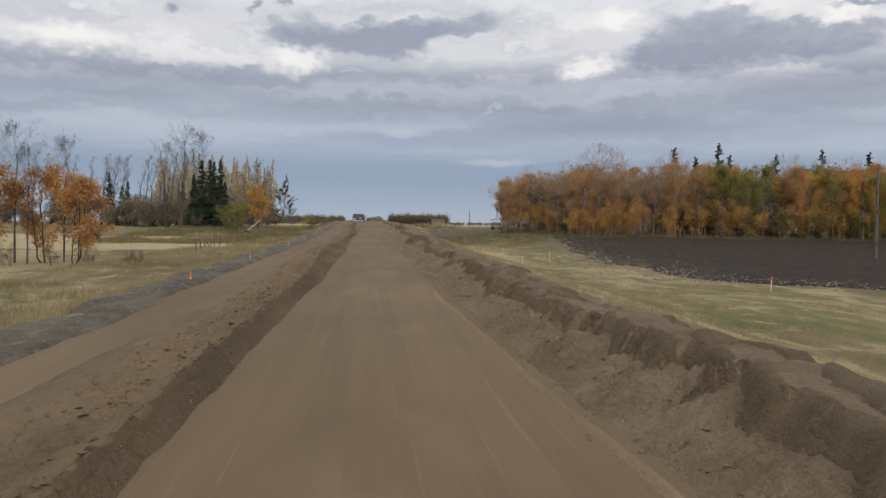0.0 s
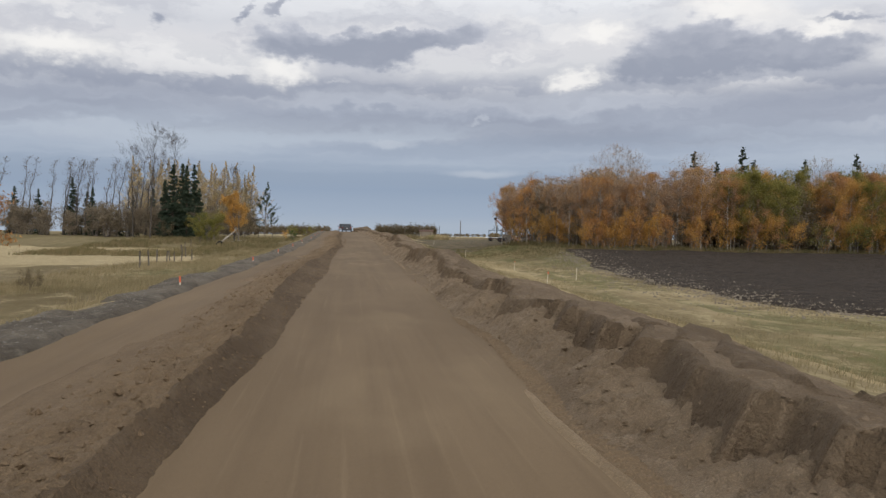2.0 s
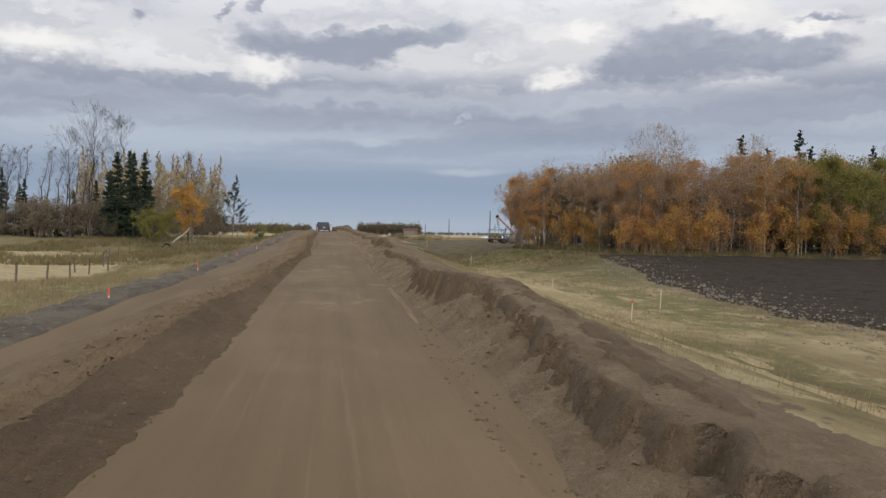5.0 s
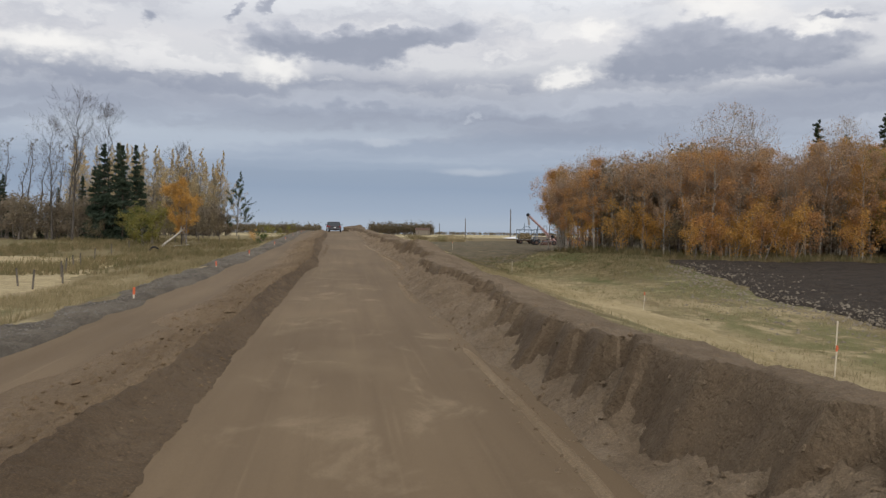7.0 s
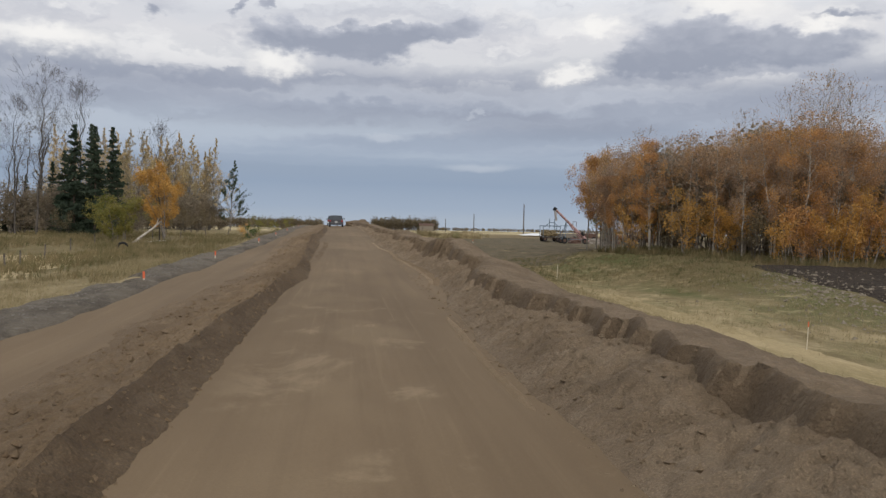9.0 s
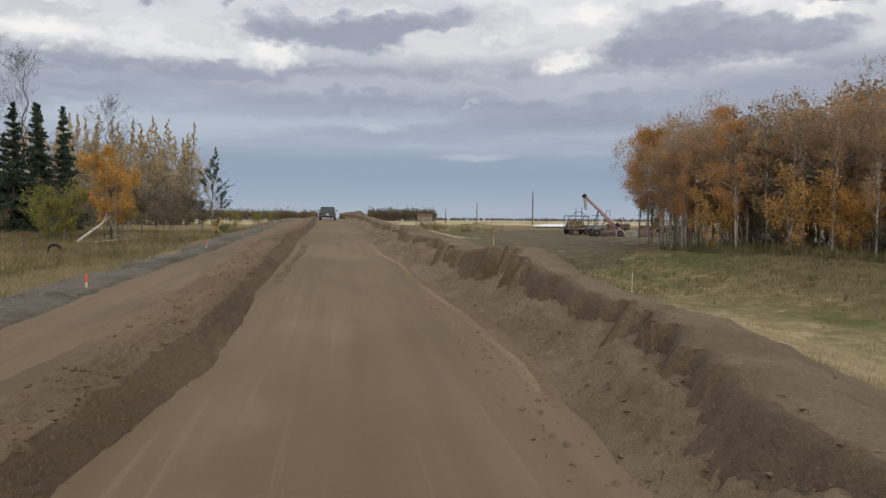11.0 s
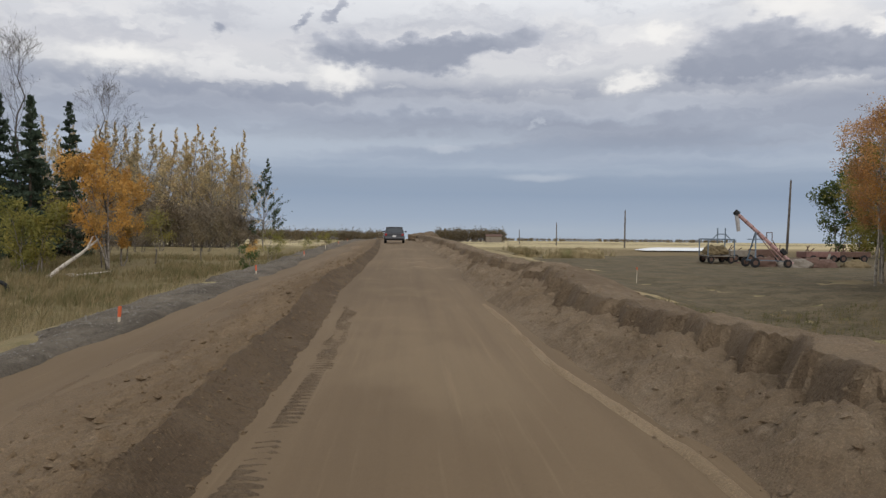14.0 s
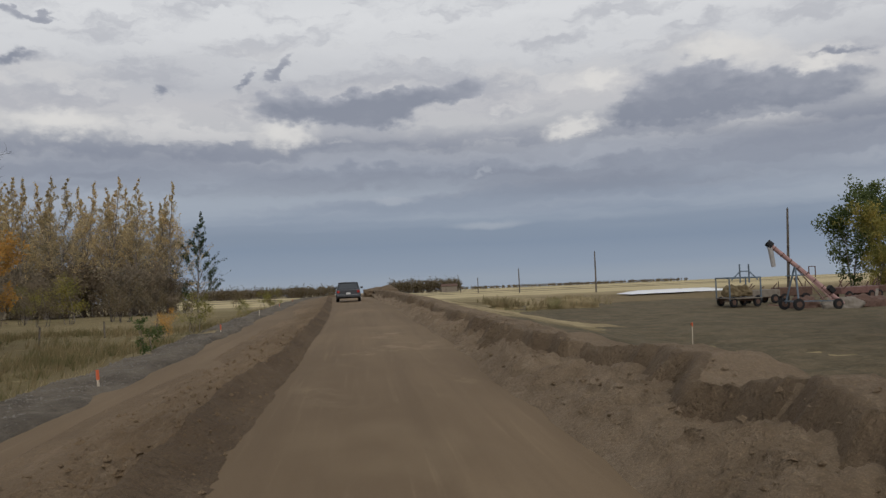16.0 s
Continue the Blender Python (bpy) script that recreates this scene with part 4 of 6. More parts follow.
ASPENS = [
    ("orange", broadleaf(11, 9.2, 2.5, 0.3, 10500, 0.05, ASPEN_LEAF, PALE_BARK, limbs=28, puff=0.27, uneven=0.9, kids=2)),
    ("rust", broadleaf(12, 9.8, 2.4, 0.3, 9500, 0.05, ASPEN_LEAF, PALE_BARK, limbs=28, puff=0.27, uneven=0.9, kids=2, bare_top=0.08)),
    ("gold", broadleaf(13, 8.8, 2.5, 0.3, 9500, 0.05, GOLD_LEAF, PALE_BARK, limbs=28, puff=0.27, uneven=0.9, kids=2)),
    ("brown", broadleaf(14, 10.0, 2.4, 0.28, 8500, 0.05, BROWN_LEAF, PALE_BARK, limbs=30, puff=0.27, uneven=0.9, kids=2, bare_top=0.1)),
    ("thin brown", broadleaf(15, 10.8, 2.3, 0.26, 4600, 0.05, BROWN_LEAF, PALE_BARK, limbs=34, puff=0.24, uneven=0.8, kids=2, depth=2, bare_top=0.2)),
    ("yellow-green", broadleaf(16, 8.6, 3.0, 0.14, 9500, 0.06, OLIVE_LEAF, GREY_BARK, limbs=26, puff=0.34, uneven=0.9, kids=2)),
]
SHRUBS = [
    ("orange", broadleaf(21, 3.2, 1.1, 0.2, 2000, 0.042, ASPEN_LEAF, GREY_BARK, limbs=12, stems=3, puff=0.24)),
    ("golden", broadleaf(22, 2.8, 1.1, 0.15, 2000, 0.042, GOLD_LEAF, GREY_BARK, limbs=12, stems=3, puff=0.24)),
    ("brown", broadleaf(23, 2.6, 1.2, 0.1, 1500, 0.042, DULL_LEAF, TWIG_BARK, limbs=12, stems=4, puff=0.26)),
    ("olive", broadleaf(24, 3.0, 1.4, 0.1, 2000, 0.048, OLIVE_LEAF, GREY_BARK, limbs=12, stems=4, puff=0.28)),
]

# the aspen wood beside the ploughed field
r = np.random.default_rng(5)


def wood_front(x):
    """How far ahead the wood's near edge lies."""
    return np.interp(x, [17, 19.4, 23, 26.5, 36, 50, 64, 90, 130], [130, 119, 111, 106, 106, 104, 100, 96, 92])


def in_wood(x, y):
    """Inside the wood's slanting western end."""
    return x > 0.5 + 0.45 * (y - 82.2) and x > 2.1 + 0.252 * (y - 51.7)


spots = []
tries = 0
while len(spots) < 168 and tries < 9000:
    tries += 1
    x = 19.3 + 72 * r.random() ** 1.6 if r.random() < 0.72 else 44 + 48 * r.random()
    y = float(wood_front(x)) + 18 * r.random() ** 1.3
    if not in_wood(x, y):
        continue
    if all((x - a) ** 2 + (y - b) ** 2 > (1.15 if x < 30 else 1.5)**2 for a, b in spots):
        spots.append((x, y))
for x, y in spots:
    depth_in = y - float(wood_front(x))
    if x > 44 and depth_in < 8:
        kind = r.choice([5, 5, 2, 5, 0])
    elif x < 27:
        kind = r.choice([0, 1, 3, 4, 3, 3, 4])
    else:
        kind = r.choice([0, 2, 1, 3, 1, 3, 4, 3])
    word, meshes = ASPENS[kind]
    size = (0.69 + 0.26 * step(x, 19, 36)) * r.uniform(0.85, 1.1)
    plant("aspen_tree", meshes, x, y, float(size), r.uniform(0, 360), f"slender aspen with {word} autumn leaves and a pale trunk", "tree", "aspen wood")
for x, y, size, kind in ((20.5, 127.6, 0.8, 0), (21.3, 125.4, 0.82, 2), (21.9, 129.5, 0.84, 1), (22.7, 123.4, 0.8, 3), (22.8, 131.2, 0.74, 5), (23.6, 126.8, 0.9, 3), (23.8, 121.0, 0.86, 0), (22.9, 128.2, 0.86, 3), (24.4, 124.6, 0.88, 4)):
    plant("aspen_tree", ASPENS[kind][1], x, y, size, 53 * x, f"slender aspen with {ASPENS[kind][0]} autumn leaves and a pale trunk", "tree", "aspen wood")
for x, y, size in ((28.6, 109.6, 0.98), (30.0, 108.4, 1.08), (31.0, 110.6, 1.1), (32.3, 109.0, 1.04), (33.6, 111.0, 0.98), (40.2, 109.8, 1.0), (41.6, 111.4, 1.04)):
    plant("aspen_tree", ASPENS[4][1], x, y, size, 71 * x, "tall aspen with a bare twiggy top over brown leaves", "tree", "aspen wood")
for k in range(75):
    x = 20.5 + 64 * r.random() ** 1.2
    y = float(wood_front(x)) - 0.8 + 6.5 * r.random() ** 1.5
    word, meshes = SHRUBS[r.choice([0, 1, 0, 1, 2, 0] if x < 44 else [3, 1, 3, 2])]
    plant("shrub", meshes, x, y, float(r.uniform(0.8, 1.4)), r.uniform(0, 360), f"{word} autumn shrub at the edge of the wood", "shrub", "shrubs at the wood")
for k in range(16):
    x = 26.5 + 34 * (k + 0.7 * r.random()) / 16
    word, meshes = SHRUBS[k % 2]
    plant("shrub", meshes, x, float(wood_front(x)) - 0.9 + 1.2 * r.random(), float(r.uniform(1.25, 1.65)), r.uniform(0, 360), f"bushy young aspen with bright {word} leaves before the wood", "shrub", "shrubs at the wood")
PINE = conifer(31, 13.0, 2.8, DARK_LEAF, 0.25, tufts=20)
for x, y, s in ((45.7, 122.7, 0.97), (52.1, 122.0, 1.02), (49.4, 124, 0.88), (54.8, 124, 0.9), (61, 122, 0.9), (66, 118, 0.94), (72, 116, 0.9), (78, 114, 0.92)):
    plant("pine_tree", PINE, x, y, s, x * 40, "dark green pine rising above the autumn wood", "tree", "pines in the wood")

STEM = [broadleaf(18 + k, 8.8, 1.3, 0.42, 420, 0.06, BROWN_LEAF, PALE_BARK, limbs=9, puff=0.25, lean=(0.04 * k - 0.02, 0), trunk_r=0.065) for k in range(2)]
for k in range(100):
    x = 19.5 + 30 * r.random() ** 1.4
    y = float(wood_front(x)) + 10 * r.random()
    if not in_wood(x, y):
        continue
    plant("aspen_tree", STEM[k % 2], x, y, float(r.uniform(0.6, 0.95)), r.uniform(0, 360), "thin young aspen with few brown leaves", "tree", "aspen wood")

# the shelter belt across the road
POPLARS = [broadleaf(41 + k, 15.2, 4.6, 0.1, 5000, 0.078, POPLAR_LEAF, GREY_BARK, lean=(0.08, 0), limbs=52, puff=0.24, shape=2.6, taper=0.55, sweep=1.0, uneven=1.3, kids=2, point=0.95) for k in range(3)]
GREENPOP = broadleaf(46, 11.8, 4.4, 0.06, 3800, 0.09, POPLAR_GREEN, GREY_BARK, lean=(0.06, 0), limbs=48, puff=0.22, shape=2.6, taper=0.5, sweep=0.75, uneven=1.5, point=0.9)
BARE = [broadleaf(51 + k, 15.0, 3.4, 0.26, 0, 0, BROWN_LEAF, TWIG_BARK, lean=(0.03, 0), limbs=26, shape=0.8, kids=3, depth=3, trunk_r=0.13, sweep=0.9) for k in range(2)]
WISPY = [broadleaf(55 + k, 13.0, 1.5, 0.3, 260, 0.075, DULL_LEAF, TWIG_BARK, lean=(0.1 - 0.04 * k, 0), limbs=16, kids=2, trunk_r=0.15, sweep=1.1, uneven=1.0) for k in range(2)]
THICKETS = [broadleaf(58 + k, 4.0, 2.2, 0.05, 1400, 0.1, BRUSH_LEAF, GREY_BARK, limbs=10, stems=5, puff=0.42, uneven=0.6) for k in range(2)]

SPRUCE = [conifer(61, 11.0, 2.0, tufts=34), conifer(62, 9.5, 1.75, tufts=34)]
DARK_THICKETS = [broadleaf(64 + k, 4.2, 2.3, 0.05, 1500, 0.1, DIM_LEAF, GREY_BARK, limbs=10, stems=5, puff=0.42, uneven=0.5) for k in range(2)]
for k in range(66):
    x = 20.2 + 62 * r.random() ** 1.3
    y = float(wood_front(x)) + (4.0 if x < 25 else 3.0) + 11 * r.random() ** 1.2
    if not in_wood(x - 1.5, y):
        continue
    plant("thicket", (THICKETS if k % 3 == 0 else DARK_THICKETS)[k % 2], x, y, float(r.uniform(0.8, 1.35)), r.uniform(0, 360), "dense dark brown brush between the aspen trunks", "bush", "brush in the wood")
for k in range(60):
    x = 25 + 66 * (k + r.random()) / 60
    y = float(wood_front(x)) + 12 + 6 * r.random()
    if in_wood(x - 1.5, y):
        plant("thicket", (THICKETS if k % 2 else DARK_THICKETS)[k % 2], x, y, float(r.uniform(1.3, 1.9)), r.uniform(0, 360), "tall brown brush deep in the aspen wood", "bush", "brush in the wood")
for k, (x, y, s) in enumerate(((-23.2, 211, 1.08), (-25.0, 213, 0.98), (-26.5, 209, 1.09), (-29.6, 210, 1.13), (-32.8, 210, 1.1), (-35.0, 209, 1.12), (-37.3, 211, 1.16), (-39.6, 209, 1.14), (-41.6, 211, 1.16), (-44, 208, 1.1), (-46.5, 206, 1.15), (-31.2, 216, 1.1), (-34, 217, 1.12), (-38.5, 217, 1.15), (-42.8, 216, 1.15), (-28, 216, 1.08), (-24.2, 217, 0.95), (-26, 219, 0.98), (-30, 220, 1.0), (-33, 221, 1.05), (-36, 221, 1.02), (-40.5, 220, 1.08), (-45, 214, 1.1), (-48.5, 212, 1.1))):
    plant("poplar_tree", POPLARS[k % 3], x, y, s, 17 * k - 40, "slender poplar with thinning yellow-green leaves", "tree", "poplar row")
for k in range(46):
    plant("thicket", (THICKETS, DARK_THICKETS)[k % 2][k // 2 % 2], -22.5 - 27 * (k + r.random()) / 46, 205 + 13 * r.random(), float(r.uniform(0.9, 1.45)), r.uniform(0, 360), "tall grey-brown brush among the poplars", "bush", "brush of the belt")
plant("poplar_tree", GREENPOP, -19.6, 211, 1.06, 10, "dark green poplar leaning at the end of the row", "tree", "poplar row")
for x, y, s, k in ((-26.5, 153.7, 1.06, 0), (-28.6, 153.5, 1.22, 1), (-27.7, 156.5, 1.1, 0), (-30.4, 156, 0.95, 1), (-33.6, 162, 0.75, 0), (-25.2, 157.5, 0.85, 1), (-43.5, 162, 0.74, 0), (-37.6, 165, 0.62, 0), (-39.5, 164, 0.45, 1), (-31.8, 163, 1.02, 1), (-48, 166, 0.9, 0), (-46.2, 168, 0.8, 1), (-53, 164, 0.7, 0), (-58, 167, 0.85, 1), (-26.6, 161, 1.12, 0)):
    plant("spruce_tree", SPRUCE[k], x, y, s, x * 31, "dark spruce in the shelter belt", "tree", "spruces of the belt")
for x, y, s, k in ((-31.6, 151, 1.12, 0), (-29.6, 158, 1.1, 1), (-35.2, 155, 0.95, 1), (-17.6, 143.4, 0.72, 1), (-46.5, 163, 0.8, 0)):
    plant("bare_tree", BARE[k], x, y, s, x * 47, "tall leafless tree with fine grey twigs", "tree", "bare trees of the belt")
for k, (x, y, s) in enumerate(((-36.4, 160, 0.95), (-38.4, 163, 0.98), (-40.2, 160, 1.0), (-42, 163, 0.95), (-44.6, 161, 0.98), (-47.5, 165, 1.0), (-50, 168, 1.05), (-34, 158, 1.05), (-37.2, 167, 1.1), (-41.2, 168, 1.0), (-45.8, 167, 1.05), (-49, 164, 0.95), (-52, 166, 1.0), (-54.5, 163, 1.0), (-57, 167, 1.05), (-60, 164, 1.0), (-63, 168, 1.05))):
    plant("bare_tree", WISPY[k % 2], x, y, s, (x * 53) % 50 - 25, "thin leaning tree almost without leaves", "tree", "bare trees of the belt")
GOLDTREE = broadleaf(71, 8.6, 3.0, 0.16, 6500, 0.085, GOLD_LEAF, GREY_BARK, limbs=30, stems=3, puff=0.28)
plant("gold_tree", GOLDTREE, -16.6, 140.8, 0.82, 20, "broad tree with golden orange leaves beside a fallen log", "tree", "")
plant("gold_tree", GOLDTREE, -18.2, 148.0, 0.7, 140, "broad tree with fading yellow leaves", "tree", "")
WILLOW = broadleaf(72, 4.6, 2.4, 0.08, 4500, 0.085, OLIVE_LEAF, GREY_BARK, limbs=30, stems=5, puff=0.3)
for x, y, s in ((-20.8, 140, 0.85), (-23.0, 144, 0.7)):
    plant("willow_bush", WILLOW, x, y, s, x * 37, "rounded olive-yellow willow bush", "bush", "willow bushes")
r = np.random.default_rng(9)
for k in range(22):
    x, y = -18 - 28 * r.random(), 148 + 50 * r.random()
    word, meshes = SHRUBS[r.choice([2, 2, 2, 3])]
    plant("shrub", meshes, x, y, float(r.uniform(0.9, 1.5)), r.uniform(0, 360), f"{word} undergrowth bush in the shelter belt", "shrub", "undergrowth of the belt")
for k in range(70):
    if k < 50:
        x, y = -24 - 44 * ((k + r.random()) / 50), 155 + 11 * r.random()
    else:
        x, y = -21.5 - 27 * r.random(), 202 + 12 * r.random()
    plant("thicket", DARK_THICKETS[k % 2], x, y, float(r.uniform(0.7, 1.2)), r.uniform(0, 360), "dense dark grey-brown brush under the belt's trees", "bush", "brush of the belt")

# orange trees at the field's corner
ORANGE_TREE = broadleaf(81, 4.5, 1.75, 0.16, 4200, 0.062, ASPEN_LEAF, DARK_BARK, lean=(0.12, 0), limbs=22, stems=2, puff=0.24)
for x, y, s, t in ((-15.3, 45.6, 1.0, 0), (-17.2, 47, 1.1, 70), (-18.9, 44.8, 1.05, 140), (-20.9, 47.6, 1.1, 200), (-22.8, 45.4, 1.0, 250), (-16.3, 49, 0.95, 300)):
    plant("orange_tree", ORANGE_TREE, x, y, s, t, "leaning tree with orange and rust autumn leaves", "tree", "orange trees at the field")
for x, y, s in ((-16.6, 48, 0.44), (-18.8, 47, 0.48), (-21, 47.6, 0.45), (-17.7, 45.8, 0.4)):
    plant("bare_tree", BARE[1], x, y, s, x * 20, "leafless grey tree among orange ones", "tree", "")
for k, (x, y, s) in enumerate(((-13.9, 44, 0.36), (-12.7, 46, 0.3), (-12.0, 45, 0.28), (-15.7, 43.6, 0.44), (-17.9, 44, 0.44))):
    plant("shrub", SHRUBS[2][1], x, y, s, 80 * k, "dry brown weedy bush by the corner post", "shrub", "weeds at the corner post")

SAPLING = broadleaf(91, 1.4, 0.6, 0.1, 420, 0.06, GREEN_LEAF, GREY_BARK, limbs=10, stems=3, puff=0.12)
plant("sapling", SAPLING, -8.6, 139.5, 1.0, 30, "small green poplar sapling on the road's shoulder", "sapling", "")
# trees and bushes round the yard
YARDTREE = broadleaf(91, 6.6, 2.6, 0.08, 4500, 0.1, OLIVE_LEAF, GREY_BARK, limbs=30, stems=3, puff=0.34)
YARDDARK = broadleaf(92, 7.4, 2.5, 0.12, 4500, 0.1, GREEN_LEAF, GREY_BARK, limbs=30, stems=2, puff=0.32)
for x, y, s, dark in ((44.2, 178, 1.2, 1), (46.5, 175, 1.1, 0), (49.5, 180, 1.35, 1), (47.5, 171, 0.9, 0), (53, 176, 1.3, 0), (57, 178, 1.35, 1), (61, 174, 1.3, 0), (44.6, 173.5, 0.6, 0)):
    plant("yard_tree", YARDDARK if dark else YARDTREE, x, y, s, x * 77, ("dark green" if dark else "yellowing green") + " leafy tree beside the farm yard", "tree", "trees at the yard")
for x, y, s, k in ((-20.5, 258, 0.9, 2), (-17.2, 260, 0.8, 3), (-22.6, 262, 0.85, 2), (-9.8, 156, 0.75, 3), (-10.8, 153, 0.55, 1), (-8.4, 168, 0.5, 3), (-7.6, 182, 0.6, 3), (-9, 196, 0.6, 2)):
    word, meshes = SHRUBS[k]
    plant("shrub", meshes, x, y, s, x * 91, f"low {word} weedy bush in the grass", "shrub", "weedy bushes")


def far_wood(name, x0, x1, y, depth_y, count, high, seed, label):
    """A distant grove as one object of many thin trunks and leaf clumps."""
    q = np.random.default_rng(seed)
    segs, cs = [], []
    for _ in range(count):
        px, py = q.uniform(x0, x1), y + q.uniform(0, depth_y)
        z = float(ground_z(px, py))
        h = high * q.uniform(0.75, 1.1)
        p = np.array([px, py, z])
        segs.append((p, p + np.array([q.normal() * 0.3, 0, h]), 0.12, 0.04))
        for _ in range(3):
            b = p + np.array([0, 0, h * q.uniform(0.4, 0.8)])
            segs.append((b, b + np.array([q.normal() * 0.9, q.normal() * 0.9, h * 0.25]), 0.06, 0.03))
        cs.append(p + np.array([0, 0, h * 0.58]) + q.normal(size=(46, 3)) * (0.9, 0.9, h * 0.22))
    c = np.concatenate(cs)
    c = c[c[:, 2] > -20]
    lv, lf = leaf_cards(q, c, 0.42)
    tv, tf = tubes(segs)
    ob = tagged(new(name), label, "wood", kind="stuff")
    part_mesh("trunks", mesh_of("trunks", tv, tf, GREY_BARK), ob)
    part_mesh("foliage", mesh_of("foliage", lv, lf, DULL_LEAF, False), ob)


far_wood("far_grove", 19, 60, 600, 14, 230, 7.4, 3, "distant grove of bare brown trees on the fields")
far_wood("far_grove", -150, -14, 620, 20, 620, 6.2, 4, "long distant strip of dark brown woodland")
far_wood("far_grove", 120, 480, 1300, 30, 420, 4.5, 5, "faint line of woodland on the horizon")

# ---- stakes, posts and poles ----
PLASTIC_DARK = plain("black_rubber", (0.02, 0.02, 0.021), 0.8, 0, 0.3)
TARP = plain("white_sheet", (0.78, 0.78, 0.78), 0.6, 0, 0.3, 0.1)


def survey_stake(high, flag):
    ob = thing("survey_stake", Matrix(), "wooden survey stake with a fluorescent orange top" if flag else "bare pale wooden survey stake", "stake", "survey stakes")
    bm = bmesh.new()
    cut = 0.3 if high < 0.6 else 0.82
    box(bm, (0.045, 0.02, high * cut + 0.3), pose(0, 0, high * cut / 2 - 0.15), 0.003)
    part("lath", bm, LATH, ob)
    bm = bmesh.new()
    box(bm, (0.054 if flag else 0.047, 0.03, high * (1 - cut)), pose(0, 0, high * (1 + cut) / 2), 0.004)
    part("painted_top", bm, ORANGE if flag else LATH, ob, "orange painted top" if flag else "")
    if flag and high > 0.6:
        bm = bmesh.new()
        v = [bm.verts.new(c) for c in ((0.02, 0, high), (0.1, 0.03, high - 0.03), (0.12, 0.01, high - 0.1), (0.02, 0, high - 0.1))]
        bm.faces.new(v)
        bmesh.ops.solidify(bm, geom=bm.faces[:], thickness=0.004)
        part("ribbon", bm, ORANGE, ob, "fluttering orange ribbon")
    return ob


def line_of(height, x, y, turn=0, lean=0):
    return pose(x, y, height, lean, lean * 0.6, turn)


tall, short = survey_stake(0.25, True), survey_stake(0.24, False)
for k, y in enumerate((11.4, 24.3, 37.0, 53.8, 66.6, 79.8, 90.9, 106.0, 119.6, 134.0, 147, 160, 175)):
    x = -4.86 + float(shift(y))
    m = line_of(float(rise(y)) + 0.03, x, y, 8 * k, 3 * math.sin(k * 2.1))
    if k in (0,):
        tall.matrix_basis = m
    elif k == 10:
        short.matrix_basis = m
    else:
        copy_thing(tall, m)
flagged, bare_lath = survey_stake(0.8, True), survey_stake(0.85, False)
flagged.matrix_basis = pose(20.5, 41.5, float(ground_z(20.5, 41.5)), 2, 0, 0)
bare_lath.matrix_basis = pose(12.5, 106.1, float(ground_z(12.5, 106.1)), 1, 2, 60)
for k, (x, y) in enumerate(((11.9, 64.3), (12.9, 80.0), (11.7, 133.5))):
    copy_thing(flagged, pose(x, y, float(ground_z(x, y)), 2, 3 * math.sin(k + 1), 30 * k + 30))
copy_thing(bare_lath, pose(15.2, 69.6, float(ground_z(15.2, 69.6)), 2, 1, 10))


def fence_post(high, r0):
    ob = thing("fence_post", Matrix(), "weathered grey wooden fence post in the grass", "post", "fence posts")
    bm = bmesh.new()
    bar(bm, (0, 0, -0.3), (0.02, 0.01, high), r0, r0 * 0.85, 9)
    bmesh.ops.bevel(bm, geom=[e for e in bm.edges if e.calc_length() < 0.1], offset=0.008, segments=1, affect="EDGES")
    part("shaft", bm, POST_WOOD, ob)
    for z in (high * 0.45, high * 0.85):
        bm = bmesh.new()
        bar(bm, (-0.05, r0, z), (0.07, r0, z + 0.01), 0.008, sides=5)
        part("staple", bm, PLASTIC_DARK, ob)
    return ob


fp = fence_post(1.0, 0.055)
posts = [(-15.2, 90), (-15.0, 94), (-16.3, 98), (-16.6, 92), (-17.6, 103), (-18.6, 108), (-19.6, 113), (-20.5, 120), (-21.2, 128), (-12.4, 63), (-12.8, 67), (-13.4, 72), (-14, 78), (-14.6, 84), (-21, 134), (-20, 140), (-18.8, 146), (-17.2, 152), (-15.5, 158), (-13.8, 164)]
for k, (x, y) in enumerate(posts):
    m = pose(x, y, float(ground_z(x, y)), 4 * math.sin(k * 1.7), 4 * math.cos(k * 2.3), 40 * k)
    if k == 0:
        fp.matrix_basis = m
    else:
        copy_thing(fp, m)
gate = thing("corner_post", pose(-19.2, 58.5, float(ground_z(-19.2, 58.5))), "stout weathered corner post with a rail", "post")
bm = bmesh.new()
bar(bm, (0, 0, -0.3), (0.03, 0, 1.6), 0.12, 0.1, 10)
part("shaft", bm, DEAD_WOOD, gate)
bm = bmesh.new()
bar(bm, (0.05, 0, 1.25), (-3.6, 1.2, 1.2), 0.05, 0.045, 8)
part("rail", bm, DEAD_WOOD, gate)
bm = bmesh.new()
bar(bm, (-3.6, 1.2, -0.2), (-3.6, 1.2, 1.4), 0.08, 0.07, 8)
part("brace_post", bm, DEAD_WOOD, gate)


def utility_pole(x, y, high, base=None, lean=0.0, label="tall dark wooden utility pole by the fields"):
    ob = thing("utility_pole", pose(x, y, float(ground_z(x, y)) if base is None else base, 0, lean, 0), label, "pole", "utility poles")
    bm = bmesh.new()
    bar(bm, (0, 0, -0.5), (0, 0, high), 0.15, 0.1, 10)
    part("shaft", bm, POST_WOOD, ob)
    bm = bmesh.new()
    bar(bm, (0, 0, high), (0, 0, high + 0.14), 0.03, 0.04, 8)
    part("insulator", bm, PLASTIC_DARK, ob)
    bm = bmesh.new()
    bar(bm, (0.13, -0.06, high * 0.1), (0.1, -0.05, high * 0.8), 0.015, sides=5)
    part("ground_wire", bm, PLASTIC_DARK, ob)
    return ob


